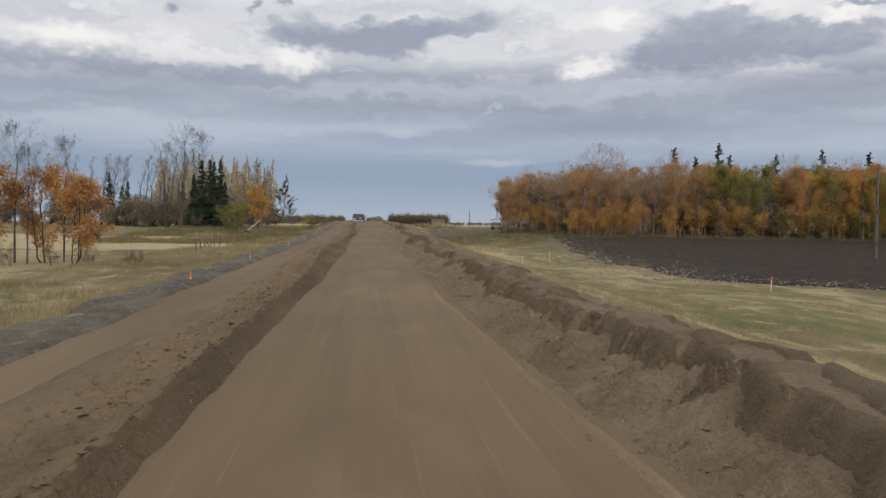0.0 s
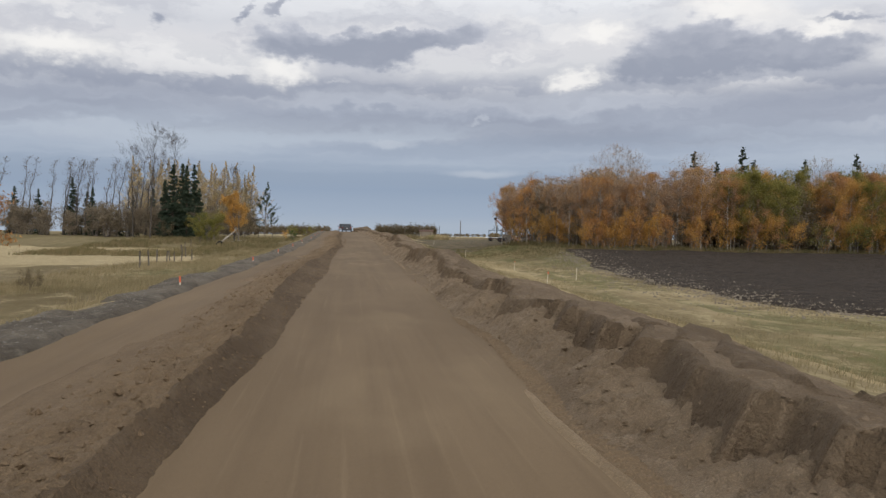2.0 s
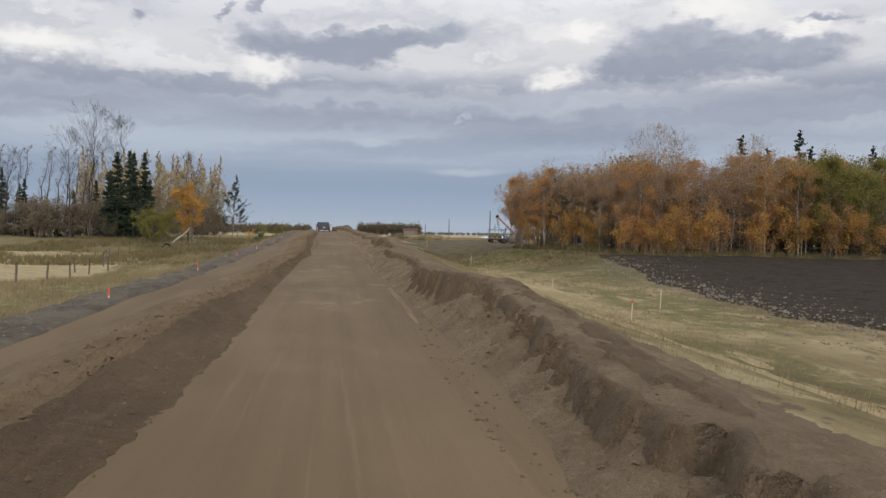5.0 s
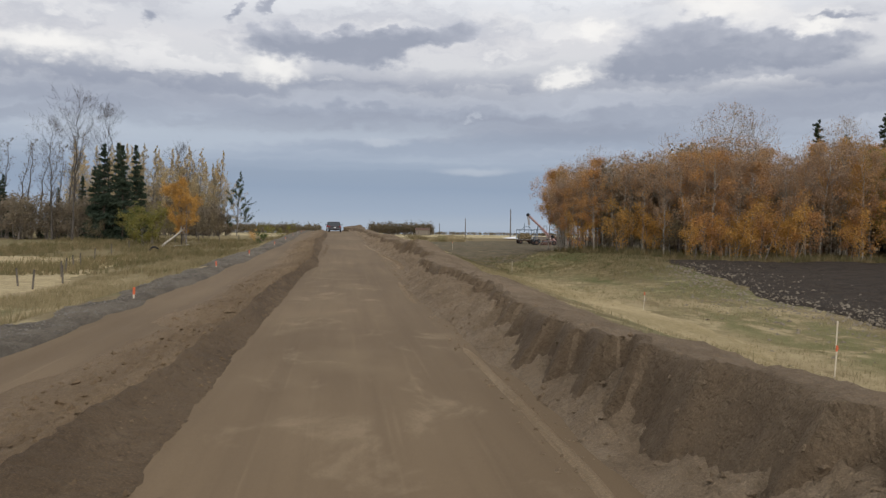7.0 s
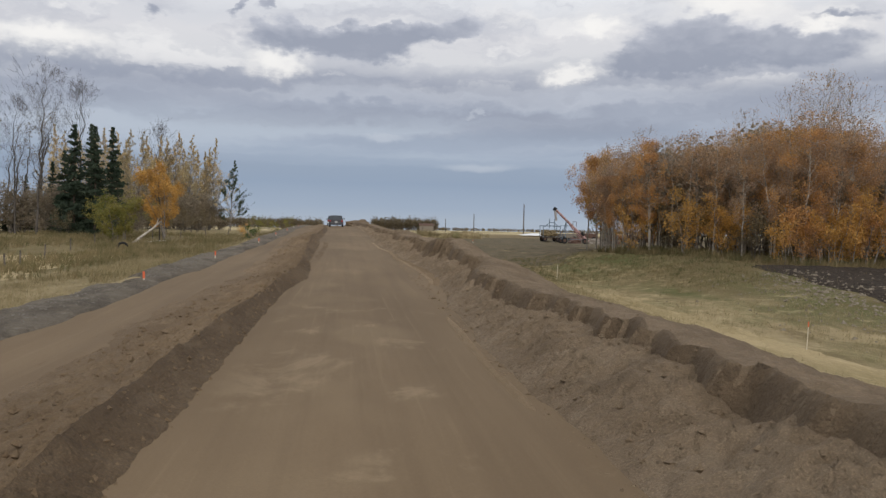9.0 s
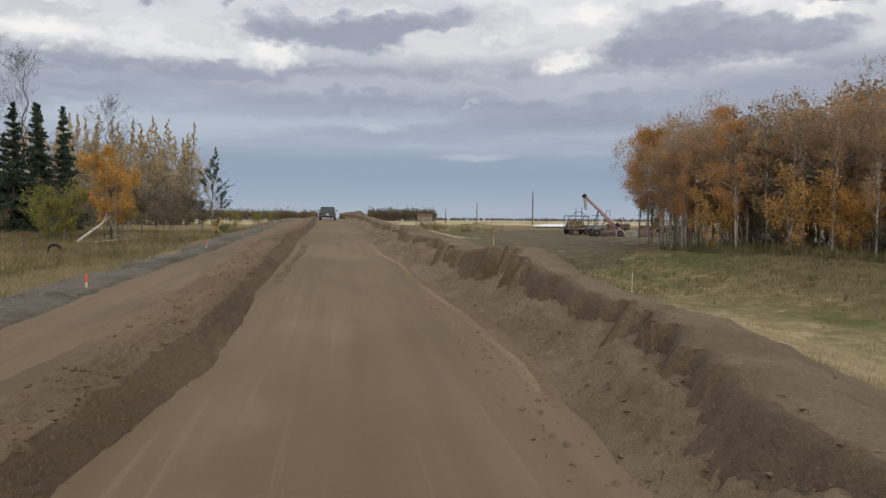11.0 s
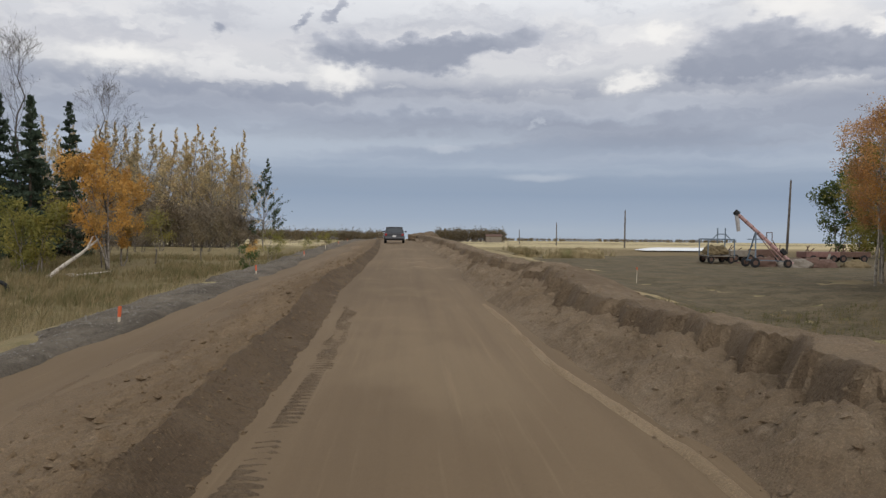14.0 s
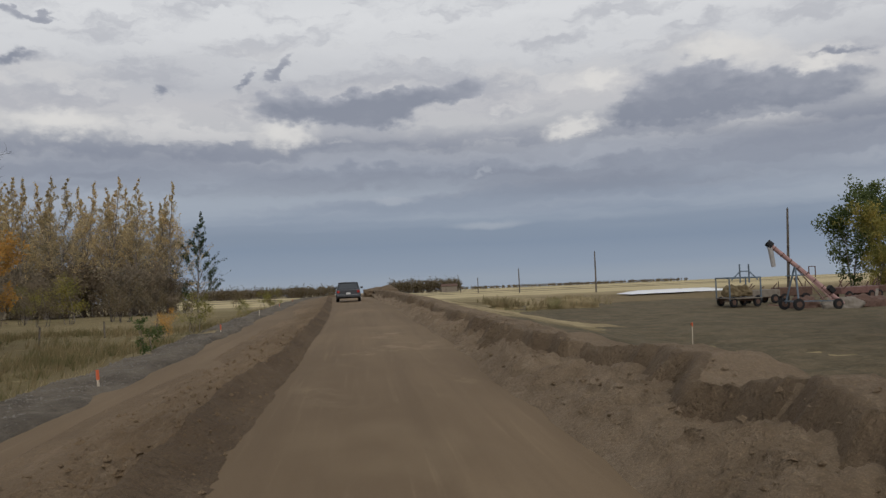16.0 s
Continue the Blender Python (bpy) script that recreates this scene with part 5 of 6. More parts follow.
for x, y, h, lean in ((44.6, 189, 8.6, 2.4), (40.6, 247, 6.9, 0.2), (37.4, 300, 5.6, 0), (37.6, 370, 4.8, 0), (40.6, 440, 4.6, 0), (47, 74.4, 8.2, 0), (43, 520, 4.6, 0)):
    utility_pole(x, y, h, None, lean)

# ---- the farm yard ----
heap_spots = ((15.8, 168.0, 2.6, 1.1), (11.6, 172.0, 1.6, 0.45))
RUST = plain("rusty_steel", (0.14, 0.085, 0.065), 0.8, 0.2, 0.3, 0.6, 5)
REDPAINT = plain("faded_red_paint", (0.19, 0.1, 0.085), 0.6, 0, 0.4, 0.5, 3)
PINKPAINT = plain("sun_bleached_red", (0.4, 0.24, 0.22), 0.65, 0, 0.35, 0.4, 3)
BLUEGREY = plain("blue_grey_paint", (0.13, 0.17, 0.21), 0.6, 0, 0.4, 0.4, 4)
GREYWOOD = plain("grey_planks", (0.22, 0.19, 0.155), 0.85, 0, 0.2, 0.5, 4)
CLOTH = plain("worn_canvas", (0.4, 0.38, 0.37), 0.9, 0, 0.15, 0.3, 5)


def wheel(parent, x, y, r0, w, hub=RUST):
    bm = bmesh.new()
    bar(bm, (x, y - w / 2, r0), (x, y + w / 2, r0), r0, sides=20)
    bmesh.ops.bevel(bm, geom=[e for e in bm.edges if len(e.link_faces) == 2 and e.calc_face_angle(0) > 1], offset=r0 * 0.16, segments=2, affect="EDGES")
    ty = part("wheel", bm, PLASTIC_DARK, parent, "black rubber wheel")
    bm = bmesh.new()
    bar(bm, (x, y - w / 2 - 0.01, r0), (x, y + w / 2 + 0.01, r0), r0 * 0.5, sides=14)
    part("rim", bm, hub, ty)


def ground_pose(x, y, turn=0):
    return pose(x, y, float(np.maximum(ground_z(x, y), yard_z(x, y))), 0, 0, turn)


wagon = thing("rack_wagon", ground_pose(24.8, 158.0, -4), "old flat farm wagon with a blue-grey rack and bales", "wagon")
bm = bmesh.new()
for k in range(6):
    box(bm, (3.0, 0.3, 0.06), pose(0, -0.95 + 0.38 * k, 0.62), 0.008)
part("deck", bm, GREYWOOD, wagon)
bm = bmesh.new()
for y in (-0.8, 0.8):
    beam(bm, (-1.5, y, 0.52), (1.5, y, 0.52), 0.1, 0.14)
for x in (-1.1, 1.1):
    beam(bm, (x, -1.0, 0.42), (x, 1.0, 0.42), 0.09, 0.09)
part("chassis", bm, RUST, wagon)
bm = bmesh.new()
for x in (-1.45, 1.45):
    for y in (-0.95, 0.95):
        bm = bmesh.new()
        beam(bm, (x, y, 0.5), (x, y, 2.05), 0.09, 0.09)
        part("corner_stake", bm, BLUEGREY, wagon)
bm = bmesh.new()
for y in (-0.95, 0.95):
    beam(bm, (-1.5, y, 2.05), (1.5, y, 2.05), 0.1, 0.1)
for x in (-1.45, 1.45):
    beam(bm, (x, -0.95, 2.05), (x, 0.95, 2.05), 0.08, 0.08)
part("top_rail", bm, BLUEGREY, wagon)
bm = bmesh.new()
for x in (-0.42, 0.42):
    beam(bm, (x, -0.95, 1.7), (x, -0.95, 3.0), 0.09, 0.09)
    beam(bm, (x, -0.95, 2.5), (x * 2.9, -0.95, 1.9), 0.07, 0.07)
for z in (2.05, 2.5):
    beam(bm, (-0.42, -0.95, z), (0.42, -0.95, z), 0.08, 0.08)
part("rack_frame", bm, BLUEGREY, wagon)
for x in (-1.1, 1.1):
    for y in (-0.9, 0.9):
        wheel(wagon, x, y, 0.36, 0.22)
wagon.scale = (0.7, 1.3, 0.92)


def heap(name, x, y, z, sx, sy, sz, material, label, category, seed=1):
    """A rounded uneven heap or bale."""
    bm = bmesh.new()
    bmesh.ops.create_icosphere(bm, subdivisions=4, radius=1)
    for v in bm.verts:
        k = 1 + 0.35 * noise.fractal(v.co * 1.8 + Vector((seed * 7, 0, 0)), 1.0, 2.0, 4)
        v.co = Vector((v.co.x * sx * k, v.co.y * sy * k, max(v.co.z, -0.4) * sz * k))
    for f in bm.faces:
        f.smooth = True
    me = bpy.data.meshes.new(name)
    bm.to_mesh(me)
    bm.free()
    me.materials.append(material)
    ob = new(name, me)
    ob.matrix_basis = pose(x, y, z)
    return tagged(ob, label, category)


HAY = plain("old_hay", (0.2, 0.155, 0.09), 0.95, 0, 0.1, 0.6, 6)
for k, (x, s) in enumerate(((-0.5, 0.5), (0.3, 0.55))):
    heap("hay_bale", 24.8 + x, 158.0, float(yard_z(24.8, 158)) + 0.9, s, 0.7, 0.5, HAY, "old sagging hay bale on the wagon's deck", "bale", k + 1)

for k, (x, y, s, z) in enumerate(heap_spots):
    heap("weedy_mound", x, y, float(ground_z(x, y)) - 0.1, s, s * 0.5, z, MEADOW, "low mound of earth grown over with weeds", "mound", 21 + k)

heap("earth_heap", 2.5, 201.0, float(rise(201)) - 0.1, 2.1, 5.0, 1.15, DUGFACE, "dark heap of dug soil at the road's edge", "heap", 31)

# grain auger: foot at the heap, spout raised on an A-frame with two wheels
auger = thing("grain_auger", ground_pose(25.9, 150.2), "faded red grain auger raised on a wheeled frame", "auger")
foot, tip = Vector((1.25, -0.4, 0.25)), Vector((-2.25, 0.8, 3.75))
bm = bmesh.new()
bar(bm, foot, tip, 0.13, 0.13, 14)
part("tube", bm, PINKPAINT, auger, "sun-bleached red tube")
way_up = (tip - foot).normalized()
for k in range(9):
    bm = bmesh.new()
    p = foot + (tip - foot) * (0.06 + 0.11 * k)
    bar(bm, p, p + way_up * 0.05, 0.15, sides=14)
    part("band", bm, RUST, auger)
bm = bmesh.new()
bar(bm, tip - way_up * 0.1, tip + way_up * 0.25, 0.22, 0.2, 12)
part("head", bm, PLASTIC_DARK, auger, "black discharge head")
bm = bmesh.new()
bar(bm, tip + Vector((-0.05, 0, 0)), tip + Vector((0.12, 0, -1.25)), 0.15, 0.13, 10)
part("spout_sock", bm, CLOTH, auger, "grey canvas spout sock")
mid = foot + (tip - foot) * 0.66
for y in (-0.75, 0.75):
    bm = bmesh.new()
    bar(bm, mid, (-1.45, y + 0.2, 0.35), 0.05, sides=8)
    part("leg", bm, BLUEGREY, auger)
    bm = bmesh.new()
    bar(bm, foot + (tip - foot) * 0.74, (0.55, y * 0.6 - 0.1, 0.5), 0.035, sides=8)
    part("brace", bm, PINKPAINT, auger)
bm = bmesh.new()
beam(bm, (-1.75, 0.2, 1.95), (-0.3, 0.2, 1.98), 0.06, 0.06)
part("cross_bar", bm, BLUEGREY, auger)
bm = bmesh.new()
beam(bm, (-1.5, -0.55, 0.5), (-1.5, 0.95, 0.5), 0.09, 0.09)
part("axle", bm, BLUEGREY, auger)
bm = bmesh.new()
beam(bm, (-1.46, 0.2, 0.5), (0.9, -0.2, 0.45), 0.06, 0.06)
part("tow_bar", bm, BLUEGREY, auger)
bm = bmesh.new()
q0 = foot + (tip - foot) * 0.42 + Vector((0, 0, 0.12))
for dx in (-0.18, 0.2):
    beam(bm, q0 + Vector((dx, 0, 0)), q0 + Vector((dx, 0, 0.62)), 0.045, 0.045)
beam(bm, q0 + Vector((-0.18, 0, 0.6)), q0 + Vector((0.2, 0, 0.6)), 0.045, 0.045)
part("motor_mount", bm, RUST, auger)
bm = bmesh.new()
box(bm, (0.42, 0.34, 0.3), pose(0.62, -0.3, 1.1, 0, 48, 0), 0.04)
part("engine", bm, PLASTIC_DARK, auger)
wheel(auger, -1.5, -0.62, 0.34, 0.18)
wheel(auger, -1.5, 1.02, 0.34, 0.18)
wheel(auger, 0.75, -0.75, 0.3, 0.16)


def scrap(x, y, turn, long, wide, high, material, label, name, seed):
    """An old implement: a box body with rails, a tongue and wheels."""
    ob = thing(name, ground_pose(x, y, turn), label, "machinery", "old machinery in the yard")
    q = random.Random(seed)
    bm = bmesh.new()
    box(bm, (long, wide, high * 0.5), pose(0, 0, 0.45 + high * 0.25), 0.04)
    part("hopper", bm, material, ob)
    for _ in range(5):
        bm = bmesh.new()
        a = (q.uniform(-long / 2, long / 2), q.uniform(-wide / 2, wide / 2), 0.45 + high * 0.4)
        beam(bm, a, (a[0] + q.uniform(-0.6, 0.6), a[1] + q.uniform(-0.3, 0.3), a[2] + q.uniform(0.3, 0.8) * high), 0.06, 0.06)
        part("bar", bm, RUST, ob)
    bm = bmesh.new()
    beam(bm, (-long / 2, 0, 0.45), (-long / 2 - 1.2, 0, 0.2), 0.08, 0.08)
    part("drawbar", bm, RUST, ob)
    for sx in (-0.3, 0.3):
        for sy in (-0.5, 0.5):
            wheel(ob, sx * long, sy * wide, 0.32, 0.14)


scrap(27.6, 160.5, 6, 2.1, 1.3, 1.0, GREYWOOD, "grey box wagon with worn planks in the yard", "seed_drill", 1)
scrap(30.6, 162.0, -8, 2.4, 1.4, 1.2, RUST, "rusty old seed drill in the yard", "seed_drill", 2)
scrap(34.0, 160.0, 12, 3.2, 1.3, 0.9, REDPAINT, "low faded red cultivator in the yard", "cultivator", 3)
scrap(38.0, 162.5, 0, 3.0, 1.2, 0.9, RUST, "rusty harrow cart in the yard", "cultivator", 4)
q = random.Random(8)
for k in range(9):
    x, y = 26.5 + k * 0.62 + q.uniform(-0.2, 0.2), 152.5 + q.uniform(-0.8, 1.4)
    bm = bmesh.new()
    a = Vector((0, 0, 0.12))
    beam(bm, a, a + Vector((q.uniform(-2.2, 2.2), q.uniform(-0.6, 0.6), q.uniform(0.1, 0.9))), 0.16, 0.07)
    me = bpy.data.meshes.new("plank")
    bm.to_mesh(me)
    bm.free()
    me.materials.append(GREYWOOD if k % 3 else REDPAINT)
    ob = tagged(new("plank", me), "loose old plank or beam on the scrap heap", "plank", "scrap heap")
    ob.matrix_basis = ground_pose(x, y, q.uniform(0, 40))
for k, (x, y, sx, sz, m) in enumerate(((28.0, 151.4, 1.1, 0.6, GREYWOOD), (30.3, 152.2, 1.4, 0.65, RUST), (32.6, 151.6, 1.0, 0.55, HAY), (26.8, 153.4, 0.9, 0.7, RUST))):
    heap("scrap_mound", x, y, float(yard_z(x, y)), sx, 0.8, sz, m, "low heap of scrap and earth in the yard", "heap", k + 4)
ws = thing("silage_sheet", pose(36, 199, float(ground_z(36, 199)) + 0.1, 0, 0, 4), "long low white plastic sheet over silage", "sheet")
bm = bmesh.new()
bmesh.ops.create_grid(bm, x_segments=60, y_segments=12, size=1)
for v in bm.verts:
    u, w = v.co.x, v.co.y
    v.co = Vector((u * 6.2, w * 2.2, 0.35 * (1 - abs(u) ** 6) * (1 - w * w) ** 0.5 + 0.05 * noise.noise(Vector((u * 9, w * 4, 0)))))
for f in bm.faces:
    f.smooth = True
part("cover", bm, TARP, ws)
far_house = thing("far_shed", pose(52, 590, float(ground_z(52, 590))), "pale wooden shed before a distant grove", "shed")
bm = bmesh.new()
box(bm, (9, 5, 3.4), pose(0, 0, 1.7), 0.05)
part("wall", bm, GREYWOOD, far_house)
bm = bmesh.new()
for s in (-1, 1):
    box(bm, (9.6, 3.2, 0.16), pose(0, s * 1.35, 3.95, s * -24, 0, 0))
part("roof", bm, RUST, far_house)

# ---- fallen log ----
log = thing("fallen_log", pose(-18.2, 138.4, float(ground_z(-18.2, 138.4))), "pale fallen tree trunk leaning in the grass", "log")
bm = bmesh.new()
pts = [Vector((-0.6, -0.6, -0.05)), Vector((0.1, -0.2, 0.6)), Vector((0.9, 0.15, 1.25)), Vector((1.75, 0.4, 2.05))]
for a, b, r0, r1 in zip(pts, pts[1:], (0.13, 0.11, 0.09), (0.11, 0.09, 0.05)):
    bar(bm, a, b, r0, r1, 9)
part("trunk", bm, DEAD_WOOD, log)
for a, b in (((0.3, 0, 0.05), (2.4, 0.4, 0.3)), ((-0.3, 0.1, 0.1), (0.5, 0.3, 0.15)), ((1.2, 0.2, 1.5), (1.5, 0.3, 2.2))):
    bm = bmesh.new()
    bar(bm, a, b, 0.07, 0.03, 7)
    part("branch", bm, DEAD_WOOD, log)

# ---- an old tyre in the grass ----
bm = bmesh.new()
for k in range(28):
    a = 2 * math.pi * k / 28
    for j in range(8):
        b = 2 * math.pi * j / 8
        rr = 0.4 + 0.1 * math.cos(b) * (1.0 if math.cos(b) < 0 else 0.85)
        bm.verts.new((rr * math.cos(a), 0.13 * math.sin(b), rr * math.sin(a) + 0.3))
bm.verts.ensure_lookup_table()
for k in range(28):
    for j in range(8):
        bm.faces.new([bm.verts[(k + i) % 28 * 8 + (j + e) % 8] for i, e in ((0, 0), (1, 0), (1, 1), (0, 1))])
bmesh.ops.recalc_face_normals(bm, faces=bm.faces[:])
old_tyre = thing("old_tyre", pose(-17.8, 130.2, float(ground_z(-17.8, 130.2)) - 0.12, 8, 0, 25), "old black tyre half sunk in the rank grass", "tyre")
part("tread_ring", bm, PLASTIC_DARK, old_tyre)

# ---- the car and the pickup ahead ----
PAINT = plain("dark_grey_car_paint", (0.06, 0.062, 0.068), 0.35, 0.3, 0.5, 0.25, 3)
DARKPAINT = plain("black_pickup_paint", (0.035, 0.037, 0.04), 0.35, 0.2, 0.5, 0.25, 3)
GLASS = plain("tinted_glass", (0.03, 0.035, 0.04), 0.06, 0, 0.8, 0.05)
LAMP = plain("red_tail_lamp", (0.35, 0.02, 0.015), 0.25, 0, 0.6, 0.05)
CHROME = plain("bright_trim", (0.55, 0.56, 0.57), 0.3, 0.9, 0.5, 0.1)
PLATE = plain("pale_plate", (0.62, 0.62, 0.6), 0.5, 0, 0.4, 0.1)


def shell(bm, sections):
    """A body lofted through rings of (y, half width at the floor, half width at the top, floor, top)."""
    rings = []
    for y, wb, wt, zb, zt in sections:
        c = [(-wb, zb), (-wb * 1.03, zb + 0.35 * (zt - zb)), (-(wb + wt) / 2 * 1.01, zb + 0.75 * (zt - zb)), (-wt, zt - 0.03), (-wt * 0.8, zt), (wt * 0.8, zt), (wt, zt - 0.03), ((wb + wt) / 2 * 1.01, zb + 0.75 * (zt - zb)), (wb * 1.03, zb + 0.35 * (zt - zb)), (wb, zb)]
        rings.append([bm.verts.new((x, y, z)) for x, z in c])
    for a, b in zip(rings, rings[1:]):
        for k in range(10):
            bm.faces.new((a[k], a[(k + 1) % 10], b[(k + 1) % 10], b[k]))
    bm.faces.new(rings[0][::-1])
    bm.faces.new(rings[-1])
    bmesh.ops.recalc_face_normals(bm, faces=bm.faces[:])


def vehicle(name, m, paint, label, pickup):
    ob = thing(name, m, label, "car" if not pickup else "pickup")
    w = 0.92 if not pickup else 0.99
    belt = 0.98 if not pickup else 1.22
    top = 1.5 if not pickup else 1.92
    lo = 0.3 if not pickup else 0.5
    bm = bmesh.new()
    shell(bm, [(-2.2, w * 0.93, w * 0.88, lo + 0.08, belt - 0.06), (-2.1, w, w * 0.95, lo, belt), (1.0, w, w * 0.95, lo, belt), (1.15, w, w * 0.94, lo, belt - 0.02), (2.2, w * 0.97, w * 0.86, lo, belt - 0.18), (2.38, w * 0.86, w * 0.78, lo + 0.1, belt - 0.3)])
    part("body", bm, paint, ob)
    bm = bmesh.new()
    rear = -1.95 if not pickup else -0.35
    shell(bm, [(rear, w * 0.9, w * 0.86, belt - 0.05, belt + 0.03), (rear + 0.4, w * 0.9, w * 0.72, belt - 0.05, top - 0.04), (0.2, w * 0.9, w * 0.72, belt - 0.05, top), (1.15, w * 0.9, w * 0.84, belt - 0.05, belt + 0.02)])
    part("cabin", bm, GLASS, ob, "tinted window glass")
    bm = bmesh.new()
    shell(bm, [(rear + 0.36, w * 0.74, w * 0.7, top - 0.06, top + 0.012), (0.3, w * 0.74, w * 0.7, top - 0.06, top + 0.03)])
    part("roof", bm, paint, ob)
    for s in (-1, 1):
        bm = bmesh.new()
        beam(bm, (s * w * 0.89, rear + 0.02, belt), (s * w * 0.735, rear + 0.42, top - 0.02), 0.07, 0.09)
        part("pillar", bm, paint, ob)
        bm = bmesh.new()
        box(bm, (0.2, 0.08, 0.3 if pickup else 0.18), pose(s * w * 0.82, -2.19, belt - 0.17), 0.02)
        part("tail_light", bm, LAMP, ob, "red tail light")
        bm = bmesh.new()
        box(bm, (0.2, 0.12, 0.15 if not pickup else 0.24), pose(s * (w + 0.12), 0.85, belt + 0.1), 0.03)
        part("mirror", bm, paint, ob)
        for y in (-1.35, 1.42):
            bm = bmesh.new()
            rr = 0.33 if not pickup else 0.4
            bar(bm, (s * (w - 0.2), y, rr), (s * (w + 0.01), y, rr), rr, sides=22)
            bmesh.ops.bevel(bm, geom=[e for e in bm.edges if len(e.link_faces) == 2 and e.calc_face_angle(0) > 1], offset=0.05, segments=2, affect="EDGES")
            wh = part("wheel", bm, PLASTIC_DARK, ob, "black tyre")
            bm = bmesh.new()
            bar(bm, (s * (w - 0.1), y, rr), (s * (w + 0.02), y, rr), rr * 0.6, rr * 0.55, 16)
            part("rim", bm, CHROME, wh, "bright wheel rim")
    bm = bmesh.new()
    box(bm, (w * 1.9, 0.16, 0.2), pose(0, -2.24, lo + 0.2), 0.04)
    part("bumper", bm, CHROME if pickup else paint, ob)
    bm = bmesh.new()
    box(bm, (0.32, 0.02, 0.15), pose(0, -2.335, lo + 0.24 if pickup else belt - 0.3), 0.005)
    part("number_plate", bm, PLATE, ob, "pale number plate")
    return ob


vehicle("car", pose(-0.8, 171, float(rise(171)) - 0.02, 0, 0, 0.4), PAINT, "dark grey hatchback car standing on the dirt road", False)
vehicle("pickup_truck", pose(-1.9, 222, float(rise(222)) - 0.02, 0, 0, 0.4), DARKPAINT, "dark pickup truck on the road beyond the car", True)

# ---- loose stones, clods and grass, too many to count ----


def rocks(name, q, centres, sizes, material, label, flat=0.7):
    """Small angular stones: each a rough eight-faced lump."""
    n = len(centres)
    base = np.array([(1, 0, 0), (0, 1, 0), (-1, 0, 0), (0, -1, 0), (0, 0, 1), (0, 0, -1)], float)
    f0 = np.array([(0, 1, 4), (1, 2, 4), (2, 3, 4), (3, 0, 4), (1, 0, 5), (2, 1, 5), (3, 2, 5), (0, 3, 5)])
    v = base[None] * q.uniform(0.55, 1.25, (n, 6, 1)) * sizes[:, None, None] * np.array((1, 1, flat))
    v = v + q.normal(size=(n, 6, 3)) * sizes[:, None, None] * 0.16
    a = q.uniform(0, 6.28, n)
    c, s = np.cos(a)[:, None], np.sin(a)[:, None]
    v = np.stack([v[..., 0] * c - v[..., 1] * s, v[..., 0] * s + v[..., 1] * c, v[..., 2]], -1) + centres[:, None]
    f = (f0[None] + 6 * np.arange(n)[:, None, None]).reshape(-1, 3)
    return tagged(new(name, mesh_of(name, v.reshape(-1, 3), f, material, False)), label, "stones", kind="stuff")


def surface(q, n, x0, x1, y0, y1, height, power=1.0):
    x = q.uniform(x0, x1, n)
    y = y0 + (y1 - y0) * q.random(n) ** power
    u = x + shift(y)
    return np.stack([u, y, height(u, y)], -1)


q = np.random.default_rng(12)
n = 9000
at = surface(q, n, -2.2, -0.9, 3, 130, lambda u, y: 0 * u)
at[:, 0] = shift(at[:, 1]) + windrow_crest(at[:, 1]) - 0.02 - 1.3 * q.random(n) ** 1.5
at[:, 2] = np.maximum(spill_z(at[:, 0], at[:, 1]), road_z(at[:, 0], at[:, 1]))
rocks("soil_clods", q, at, 0.012 + 0.055 * q.random(n) ** 4, LOOSE, "scattered small clods of brown soil")
n = 2600
at = surface(q, n, -2.2, -0.9, 3, 130, lambda u, y: 0 * u)
at[:, 0] = shift(at[:, 1]) + windrow_foot(at[:, 1]) + 0.05 - 0.5 * q.random(n)
at[:, 2] = np.maximum(windrow_z(at[:, 0], at[:, 1]), road_z(at[:, 0], at[:, 1]))
rocks("windrow_clods", q, at, 0.01 + 0.035 * q.random(n) ** 4, LOOSE, "small clods rolled down the windrow")
at = surface(q, 8500, 1.95, 3.3, 3, 130, lambda u, y: np.maximum(np.maximum(fan_z(u, y), bank_z(u, y)), road_z(u, y)))
rocks("slid_clods", q, at, 0.009 + 0.045 * q.random(8500) ** 4, SLID, "clods and gravel on the slid soil")
at = surface(q, 1800, 2.9, 5.0, 3, 130, bank_z)
rocks("bank_clods", q, at, 0.008 + 0.03 * q.random(1800) ** 4, BERM, "clods on the dug bank")
at = surface(q, 26000, -6.6, -4.8, 5, 150, shoulder_z, 0.8)
at[:, 0] += 0.2 * q.normal(size=26000)
at[:, 2] = shoulder_z(at[:, 0], at[:, 1])
rocks("gravel", q, at, 0.008 + 0.03 * q.random(26000) ** 3, STONE, "grey gravel and stones along the shoulder")
n = 6500
y = q.uniform(41, 100, n)
x = np.interp(y, PLOUGH_Y, PLOUGH_X) - 0.3 + 3.4 * q.normal(size=n) * q.random(n)
at = np.stack([x, y, np.maximum(ground_z(x, y), plough_z(x, y))], -1)
rocks("field_clods", q, at, 0.02 + 0.1 * q.random(n) ** 3, CLOD, "pale clods and stones along the ploughed edge")


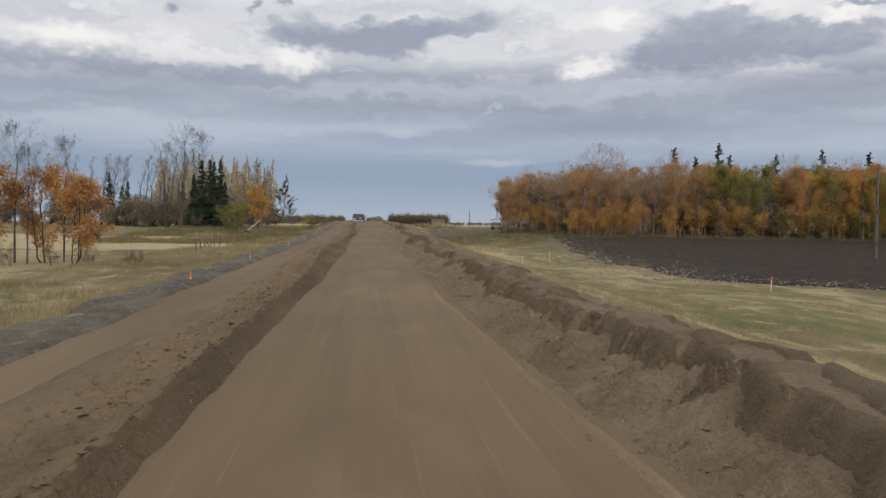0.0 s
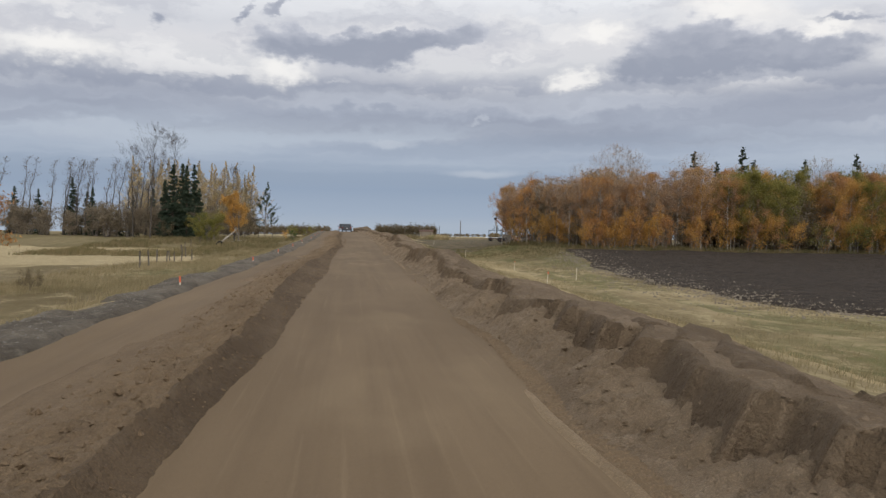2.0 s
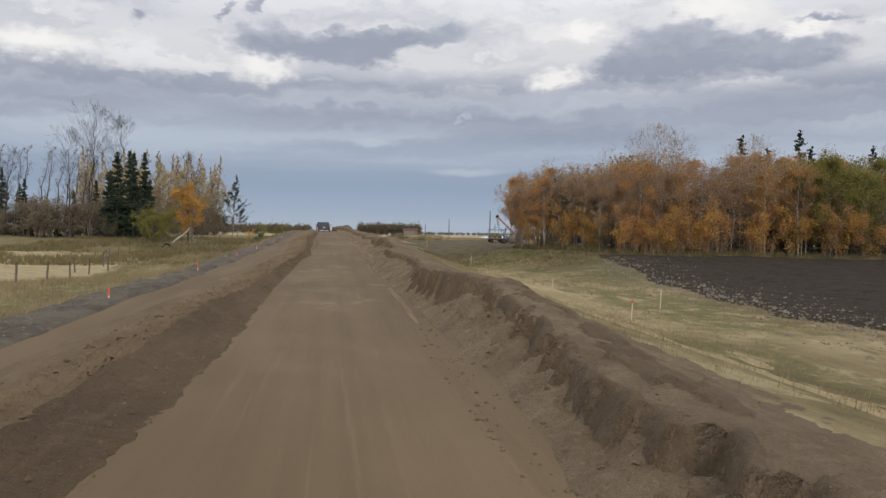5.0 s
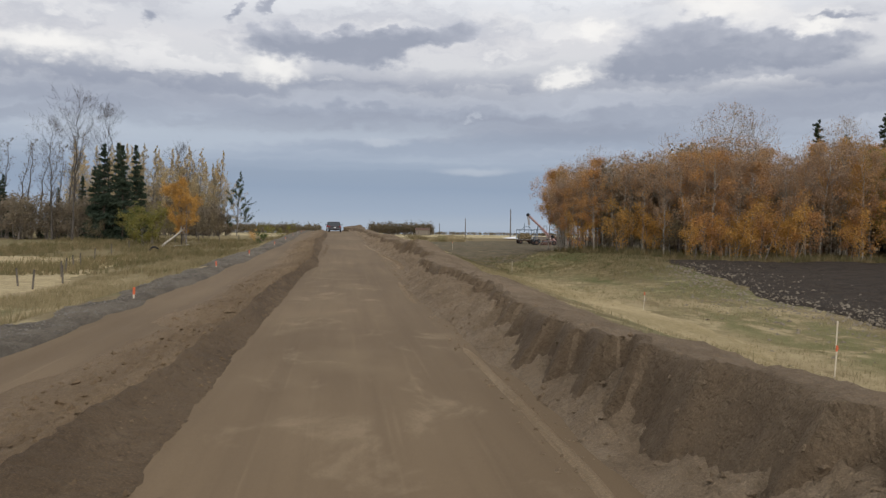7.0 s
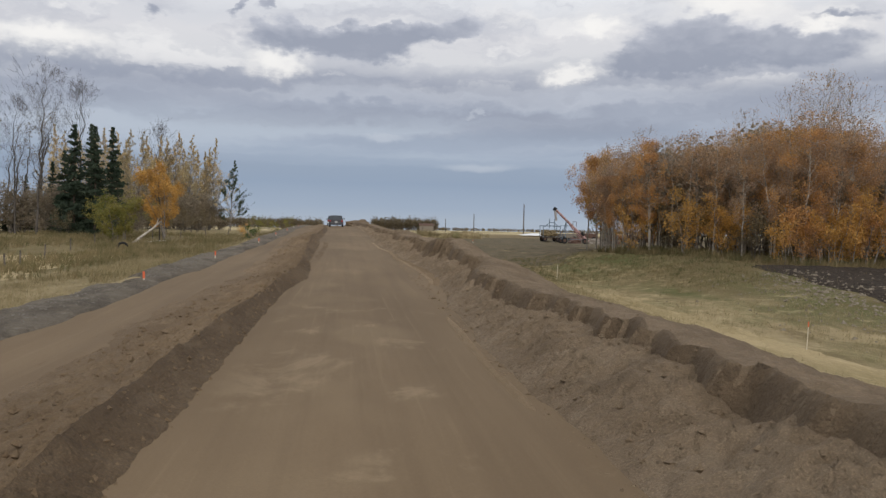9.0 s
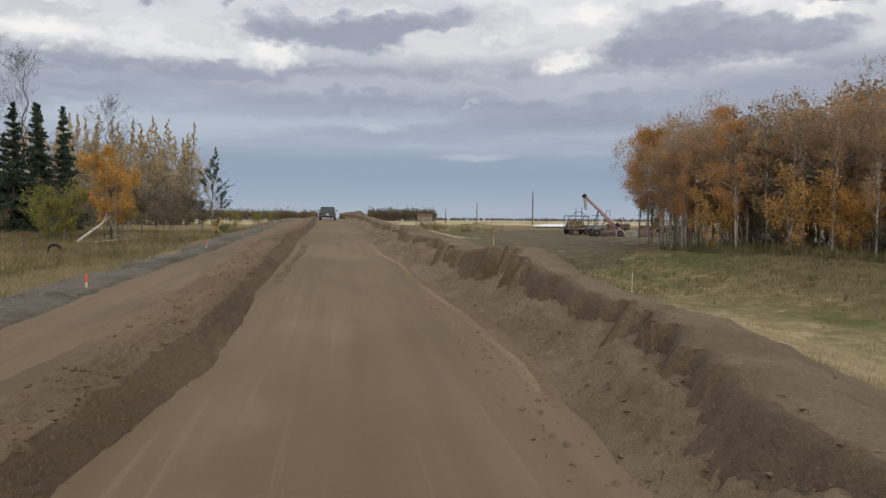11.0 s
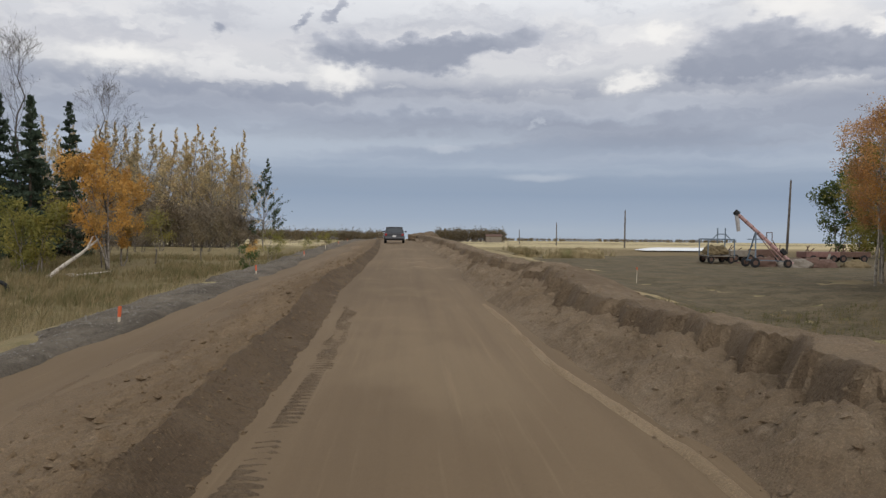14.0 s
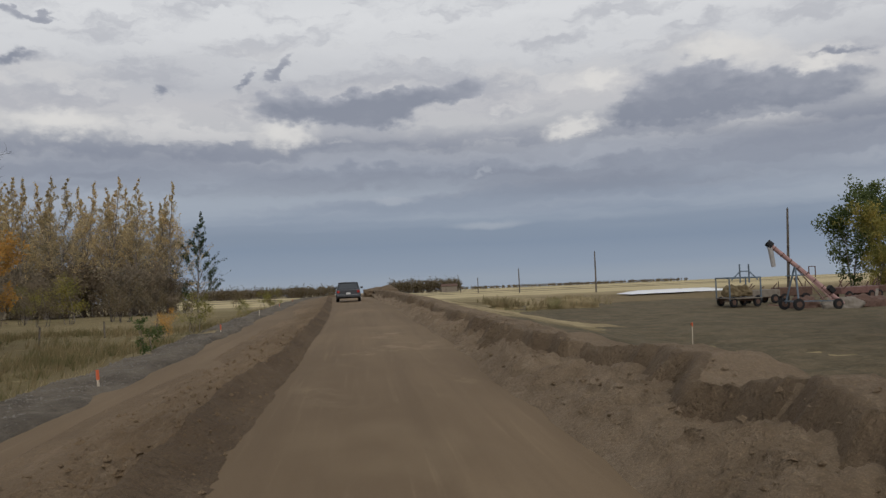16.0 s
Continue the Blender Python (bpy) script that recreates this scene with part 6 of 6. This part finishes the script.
def grass(name, q, x, y, z, high, label, wide=0.012, material=GRASS):
    """Tufts of thin bent blades."""
    k = 4
    n = len(x) * k
    b = np.repeat(np.stack([x, y, z], -1), k, 0) + q.normal(size=(n, 3)) * (0.05, 0.05, 0)
    h = np.repeat(high, k) * q.uniform(0.5, 1.2, n)
    lean = q.normal(size=(n, 2)) * 0.32 + np.array([0.18, 0])
    a = q.uniform(0, 6.28, n)
    w = np.stack([np.cos(a), np.sin(a), 0 * a], -1) * (wide * (0.6 + h))[:, None]
    t = b + np.stack([lean[:, 0] * h, lean[:, 1] * h, h], -1)
    b = b - np.array((0, 0, 0.05))
    v = np.stack([b - w, b + w, t], 1).reshape(-1, 3)
    f = np.arange(3 * n).reshape(n, 3)
    return tagged(new(name, mesh_of(name, v, f, material, False)), label, "grass", kind="stuff")


def patches(q, n, x0, x1, y0, y1, scale, bar_at):
    """Places that gather in drifts."""
    x, y = q.uniform(x0, x1, n * 3), q.uniform(y0, y1, n * 3)
    keep = fbm(x / scale, y / scale / 2, 3) + 0.12 * q.normal(size=n * 3) > bar_at
    return x[keep][:n], y[keep][:n]


x, y = patches(q, 21000, 5.2, 20, 4, 112, 4, -0.08)
grass("verge_grass", q, x, y, ground_z(x, y), q.uniform(0.06, 0.2, len(x)), "dry straw and green grass beside the bank")
x, y = patches(q, 6000, 9, 30, 96, 122, 5, -0.05)
grass("wood_edge_grass", q, x, y, ground_z(x, y), q.uniform(0.08, 0.25, len(x)), "rough green and brown grass before the wood", 0.02, RANK)
x = 19.5 + 46 * q.random(6500) ** 1.2
y = wood_front(x) + 2.2 - 5.0 * q.random(6500) ** 1.4
grass("wood_foot_weeds", q, x, y, ground_z(x, y), q.uniform(0.2, 0.6, len(x)), "dry brown weeds along the foot of the wood", 0.025, RANK)
x, y = patches(q, 22000, -14.5, -6.0, 4, 125, 4, -0.1)
grass("ditch_grass", q, x, y, ground_z(x, y), q.uniform(0.12, 0.34, len(x)), "tall dry grass in the roadside ditch")
x, y = patches(q, 14000, -34, -6.5, 100, 165, 6, -0.05)
grass("belt_grass", q, x, y, ground_z(x, y), q.uniform(0.2, 0.6, len(x)), "rank tall grass before the shelter belt", 0.025, RANK)

x = np.concatenate([q.normal(a, s * 0.5, 260) for a, b, s, z in heap_spots])
y = np.concatenate([q.normal(b, s * 0.25, 260) for a, b, s, z in heap_spots])
grass("mound_weeds", q, x, y, ground_z(x, y) + 0.3, q.uniform(0.3, 0.8, len(x)), "dry weeds on the low mounds", 0.03)
